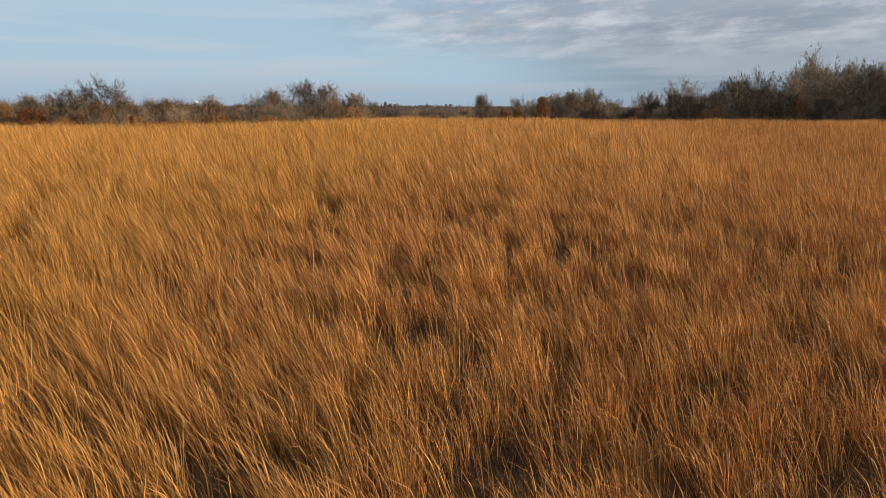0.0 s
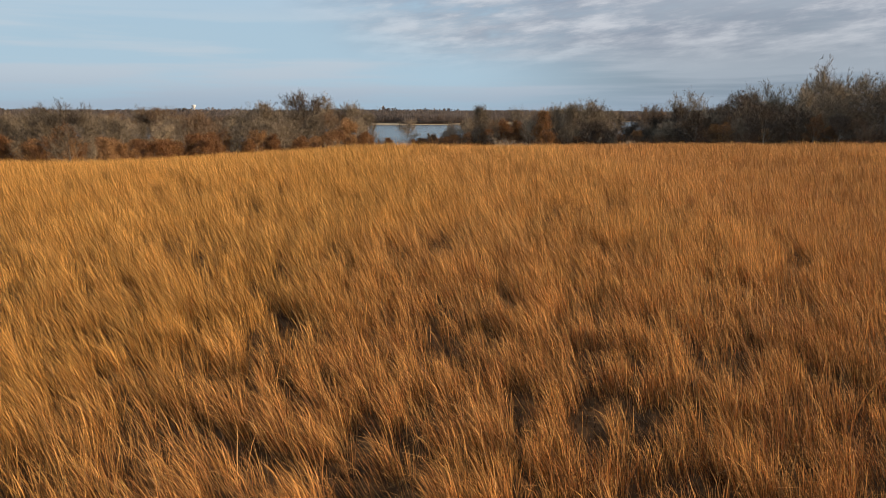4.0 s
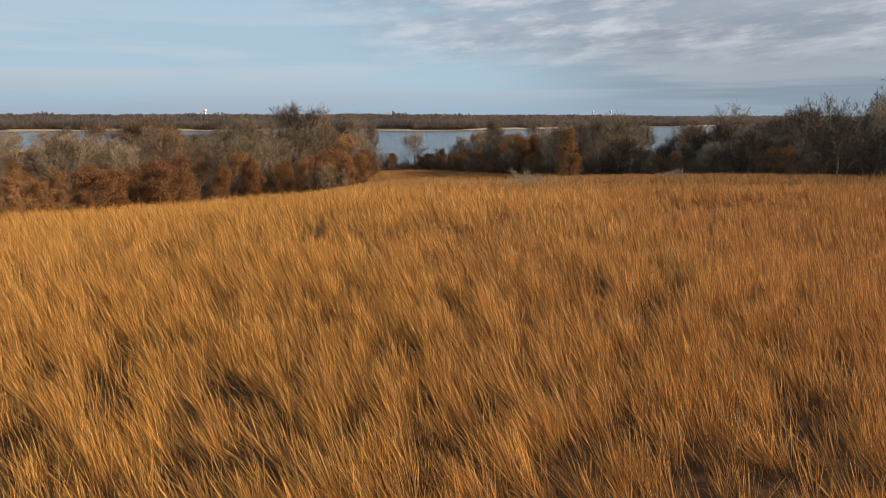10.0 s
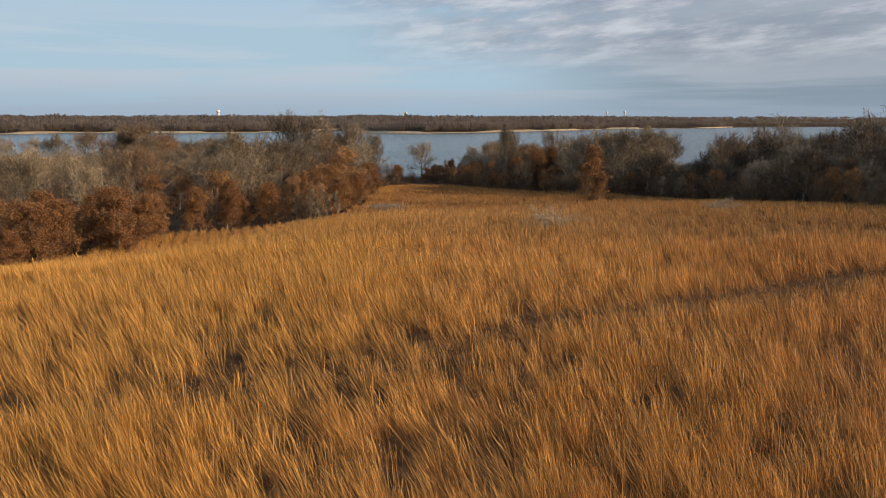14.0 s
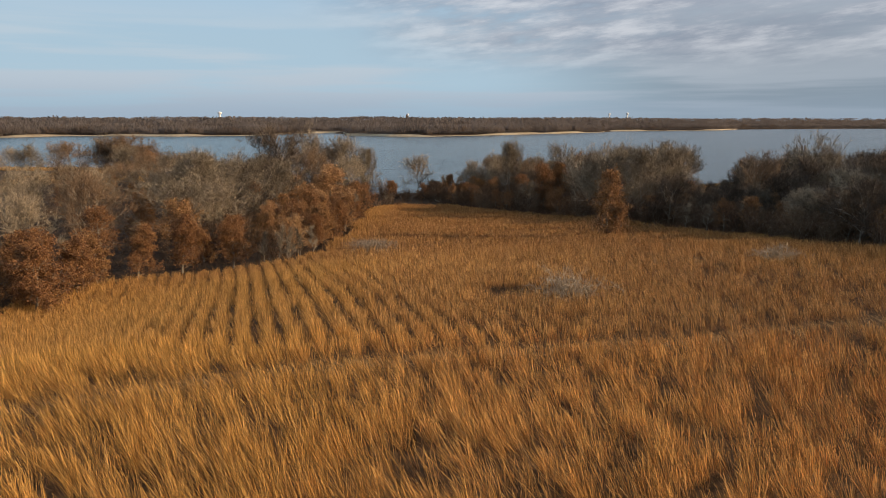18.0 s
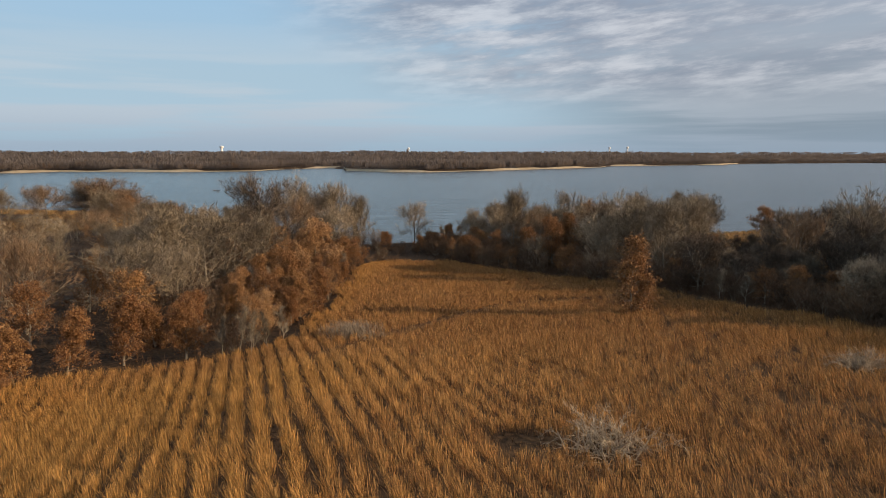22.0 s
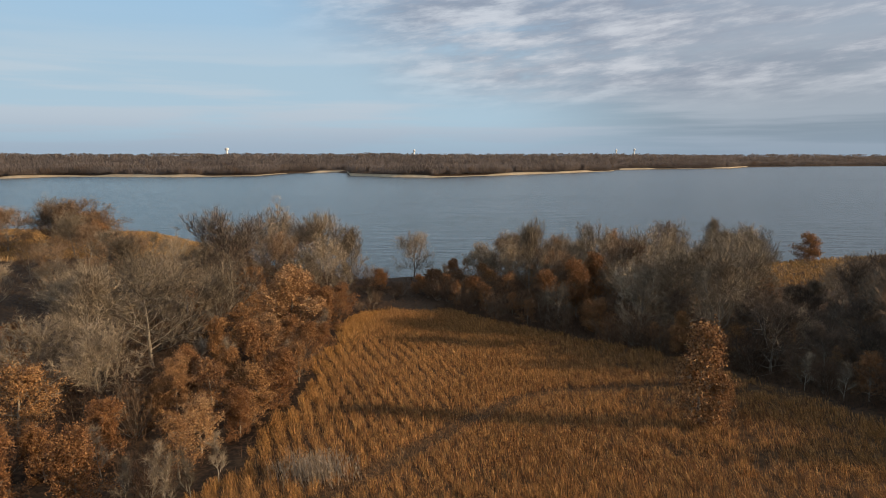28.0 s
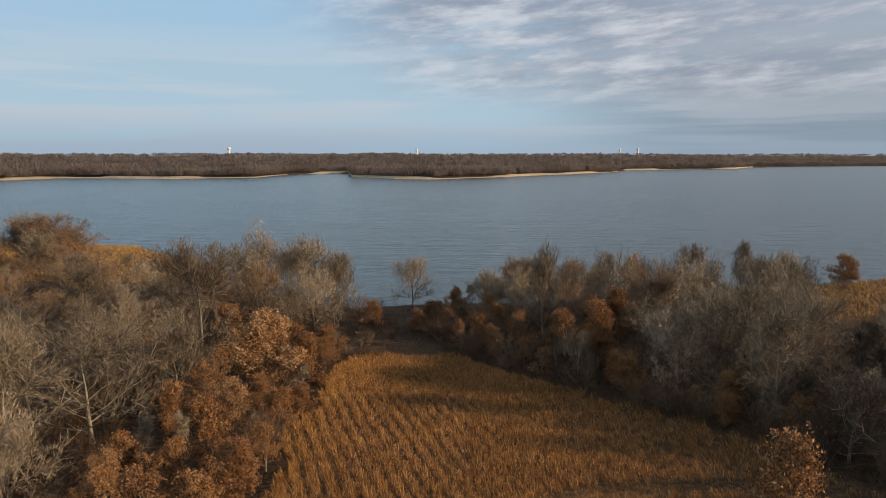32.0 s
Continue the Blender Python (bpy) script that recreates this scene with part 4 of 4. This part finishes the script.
def grass_zone(rng, box, tufts_m2, blades, width, tall, inside, levels):
    """Tufts of leaning blades over a box of the plan; levels 2: a bent blade, 1: a straight one."""
    x0, x1, y0, y1 = box
    n = int((x1 - x0) * (y1 - y0) * tufts_m2)
    x, y = rng.uniform(x0, x1, n), rng.uniform(y0, y1, n)
    ok = inside(x, y)
    x, y = x[ok], y[ok]
    patch = vnoise(x, y, 7.0, 41)
    rows = sm(80, 86, y) * sm(20, 6, x)
    gap = vnoise(x, y, 0.36, 42) * 0.60 + vnoise(x, y, 0.75, 43) * 0.31 + vnoise(x, y, 1.9, 47) * 0.09
    fur = furrow(x, y)
    track = np.minimum(line_distance(x, y, TRACK) / 1.3, line_distance(x, y, FAR_TRACK) / 1.0)
    spots = np.minimum.reduce([np.hypot(x - a, y - b) / r for a, b, r in BARE_AND_SHADOW_SPOTS])
    track = np.minimum(track, spots)
    chance = np.maximum(sm(0.44, 0.545, gap), np.maximum(0.9 * rows, 0.04)) * (1 - 0.97 * fur) * np.where(track < 1, 0.03 + 0.3 * sm(8, -2, x) * sm(90, 80, y), 1.0)
    chance = chance * np.where(line_distance(x, y, LODGE) < 0.75, 0.12, 1.0)
    ok = rng.random(len(x)) < chance
    x, y, patch, gap, fur, rows = x[ok], y[ok], patch[ok], gap[ok], fur[ok], rows[ok]
    lodged = line_distance(x, y, LODGE) < 0.75 + 0.5 * (vnoise(x, y, 2.0, 44) - 0.5)
    h = tall * (0.72 + 0.3 * gap + 0.28 * patch) * rng.uniform(0.85, 1.12, len(x)) * (1 - 0.4 * fur)
    h = np.where(lodged, h * 0.75, h)
    lx = -0.34 * (1 - 0.6 * rows) + 0.24 * (vnoise(x, y, 2.8, 45) - 0.5) + rng.normal(0, 0.13, len(x))
    ly = 0.2 * (vnoise(x, y, 3.4, 46) - 0.5) + rng.normal(0, 0.1, len(x))
    lx, ly = np.where(lodged, lx * 3.2, lx), np.where(lodged, ly - 0.5, ly)
    k = len(x) * blades
    rep = lambda a: np.repeat(a, blades)
    tight = 0.95 - 0.25 * rep(rows)
    ox, oy = rng.normal(0, 0.09, k) * tight, rng.normal(0, 0.09, k) * tight
    bx, by = rep(x) + ox, rep(y) + oy
    bz = height(bx, by) - 0.04
    hh = rep(h) * rng.uniform(0.62, 1.12, k)
    tx = rep(lx) + ox * 1.1 + rng.normal(0, 0.125, k)
    ty = rep(ly) + oy * 1.1 + rng.normal(0, 0.125, k)
    a = rng.uniform(0, math.pi, k)
    wv = np.stack([np.cos(a), np.sin(a), 0 * a], 1) * (width * rng.uniform(0.6, 1.3, k))[:, None]
    base = np.stack([bx, by, bz], 1)
    tip = base + np.stack([tx, ty, np.sqrt(np.maximum(1 - np.minimum(tx ** 2 + ty ** 2, 0.9), 0.08))], 1) * hh[:, None]
    # seed heads palest on the crest, less so low down and to the east
    seed = (0.64 + 0.36 * sm(8, 40, by)) * (1 - 0.32 * sm(8, 18, bx) * sm(92, 84, by)) * (1 - 0.62 * sm(108, 132, by) + 0.2 * sm(138, 164, by) - 0.36 * sm(4, 24, bx) * sm(80, 100, by))
    if levels == 1:
        plume = base + (tip - base) * rng.uniform(0.55, 0.75, k)[:, None] + wv * 2.0
        return np.stack([base, plume, tip], 1).reshape(-1, 3), np.arange(3 * k).reshape(-1, 3), np.tile([0, 0.7, 1.0], k) * np.repeat(seed, 3), np.repeat(gold_tone(bx, by), 3)
    mid = base + np.stack([tx * 0.54, ty * 0.54, 0.64 + 0 * tx], 1) * hh[:, None]
    v = np.stack([base - wv * 0.6, base + wv * 0.6, mid - wv, mid + wv, tip], 1).reshape(-1, 3)
    i = np.arange(k)[:, None] * 5
    return v, np.concatenate([i + (0, 1, 3), i + (0, 3, 2), i + (2, 3, 4)]), np.tile([0, 0, 0.65, 0.65, 1.0], k) * np.repeat(seed, 5), np.repeat(gold_tone(bx, by), 5)


def grass_object(name, v, f, tips, mat, gold=None):
    ob = mesh_object(name, v, f, mat)
    if gold is not None:
        ob.data.attributes.new("gold_tone", "FLOAT", "POINT").data.foreach_set("value", gold.astype(np.float32))
    ob.data.attributes.new("tip", "FLOAT", "POINT").data.foreach_set("value", tips.astype(np.float32))
    return ob


def make_grass():
    rng = np.random.default_rng(9)
    seen = lambda x, y: (y > 6) & (np.abs(x) < 4 + 0.67 * y) & in_field(x, y)
    zones = [
        ((-26, 26, 6, 30), 27.0, 15, 0.0054, 1.08, seen, 2),
        ((-46, 46, 30, 56), 22.0, 17, 0.0051, 1.22, seen, 1),
        ((-62, 62, 56, 86), 16.0, 14, 0.0060, 1.2, seen, 1),
        ((50, 105, 86, 112), 4.0, 9, 0.022, 1.25, seen, 1),
        ((-42, 50, 86, 126), 21.0, 11, 0.0062, 0.95, in_field, 1),
        ((-20, 42, 126, 187), 25.0, 8, 0.0082, 0.80, in_field, 1),
    ]
    for k, zone in enumerate(zones):
        v, f, tips, gold = grass_zone(rng, *zone)
        ob = grass_object("tall_grass", v, f, tips, GRASS if k < 4 else ROW_GRASS, gold)
        tagged(ob, "tall dry orange-gold prairie grass leaning in the wind", "grass", kind="stuff")
    outside = lambda x, y: ~seen(x, y) & (x > -130) & ((x > np.interp(y, LEFT_Y, LEFT_X)) | (y < 58)) & (x < np.interp(y, RIGHT_Y, RIGHT_X))
    zone = grass_zone(rng, (-95, 120, -45, 104), 1.6, 8, 0.028, 1.2, outside, 1)
    tagged(grass_object("tall_grass", *zone[:3], GRASS, zone[3]), "tall dry orange-gold prairie grass on the sides of the hill", "grass", kind="stuff")
    zone = grass_zone(rng, (-190, 125, 140, 312), 3.2, 7, 0.03, 0.9, in_meadow, 1)
    tagged(grass_object("meadow_grass", *zone[:3], MEADOW), "golden dry meadow grass beside the lake", "grass", kind="stuff")
    # short dark stems near the soil, their tone adding shade in gaps and furrows too
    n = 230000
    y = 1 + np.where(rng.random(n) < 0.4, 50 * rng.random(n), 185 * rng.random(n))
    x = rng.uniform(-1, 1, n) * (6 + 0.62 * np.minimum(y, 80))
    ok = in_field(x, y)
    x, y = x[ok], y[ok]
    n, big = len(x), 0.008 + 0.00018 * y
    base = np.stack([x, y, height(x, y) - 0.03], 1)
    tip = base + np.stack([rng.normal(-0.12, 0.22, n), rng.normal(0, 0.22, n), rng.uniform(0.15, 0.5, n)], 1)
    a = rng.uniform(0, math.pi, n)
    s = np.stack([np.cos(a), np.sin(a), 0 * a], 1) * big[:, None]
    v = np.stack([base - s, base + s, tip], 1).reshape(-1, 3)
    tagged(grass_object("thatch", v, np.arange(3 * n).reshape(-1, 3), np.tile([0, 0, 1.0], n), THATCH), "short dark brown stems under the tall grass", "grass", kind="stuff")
    # short even grass on the two mown tracks
    parts = []
    for line, half in ((TRACK, 1.4), (FAR_TRACK, 1.1)):
        for (ax, ay), (bx, by) in zip(line[:-1], line[1:]):
            ln = math.hypot(bx - ax, by - ay)
            n = int(ln * half * 330)
            q, o = rng.random(n), rng.uniform(-half, half, n)
            parts.append(np.stack([ax + (bx - ax) * q - (by - ay) / ln * o, ay + (by - ay) * q + (bx - ax) / ln * o], 1))
    p = np.concatenate(parts)
    p = p[in_field(p[:, 0], p[:, 1])]
    n = len(p)
    base = np.stack([p[:, 0], p[:, 1], height(p[:, 0], p[:, 1]) - 0.02], 1)
    tip = base + np.stack([rng.normal(-0.06, 0.1, n), rng.normal(0, 0.1, n), rng.uniform(0.05, 0.17, n)], 1)
    a = rng.uniform(0, math.pi, n)
    s = np.stack([np.cos(a), np.sin(a), 0 * a], 1) * 0.014
    v = np.stack([base - s, base + s, tip], 1).reshape(-1, 3)
    tagged(grass_object("mown_grass", v, np.arange(3 * n).reshape(-1, 3), np.tile([0, 0, 1.0], n), MOWN), "short brown mown grass of a track through the field", "grass", kind="stuff")
    # matted stems along the trampled line and the tracks
    parts = []
    for line, half in ((LODGE, 0.8), (TRACK[:2], 0.2)):
        for (ax, ay), (bx, by) in zip(line[:-1], line[1:]):
            n = int(math.hypot(bx - ax, by - ay) * 45)
            t, o = rng.random(n), rng.normal(0, half * 0.75, n)
            dx, dy = (bx - ax) / math.hypot(bx - ax, by - ay), (by - ay) / math.hypot(bx - ax, by - ay)
            parts.append(np.stack([ax + (bx - ax) * t - dy * o, ay + (by - ay) * t + dx * o], 1))
    p = np.concatenate(parts)
    p = p[in_field(p[:, 0], p[:, 1])]
    n = len(p)
    base = np.stack([p[:, 0], p[:, 1], height(p[:, 0], p[:, 1]) + 0.03], 1)
    a = rng.normal(2.6, 0.7, n)
    tip = base + np.stack([np.cos(a), np.sin(a), rng.uniform(0.05, 0.4, n)], 1) * rng.uniform(0.4, 0.9, (n, 1))
    s = np.stack([-np.sin(a), np.cos(a), 0 * a], 1) * 0.022
    v = np.stack([base - s, base + s, tip], 1).reshape(-1, 3)
    tagged(mesh_object("lodged_grass", v, np.arange(3 * n).reshape(-1, 3), LODGED), "pale flattened grass along a trampled line", "grass", kind="stuff")


def make_undergrowth():
    """Brown stems, brambles and low brush on the woodland floor."""
    rng = np.random.default_rng(17)
    n = 26000
    x, y = rng.uniform(-130, 110, n), rng.uniform(66, 225, n)
    y[:9000] = rng.uniform(96, 190, 9000)
    x[:9000] = np.interp(y[:9000], RIGHT_Y, RIGHT_X) + rng.uniform(1, 20, 9000)
    ok = ~in_field(x, y) & ~in_meadow(x, y) & (near_offset(x, y) > 1) & ((x < -10) | (x > -4) | (y > 184))
    x, y = x[ok], y[ok]
    base = np.stack([x, y, height(x, y) - 0.03], 1)
    wood = Wood()
    sprays(rng, wood, base, np.tile((-0.1, 0, 1.0), (len(base), 1)), 5, 1.1, 0.022)
    tagged(mesh_object("undergrowth", *wood.arrays(), BRUSH), "brown brush and brambles on the woodland floor", "undergrowth", kind="stuff")


make_grass()
make_undergrowth()
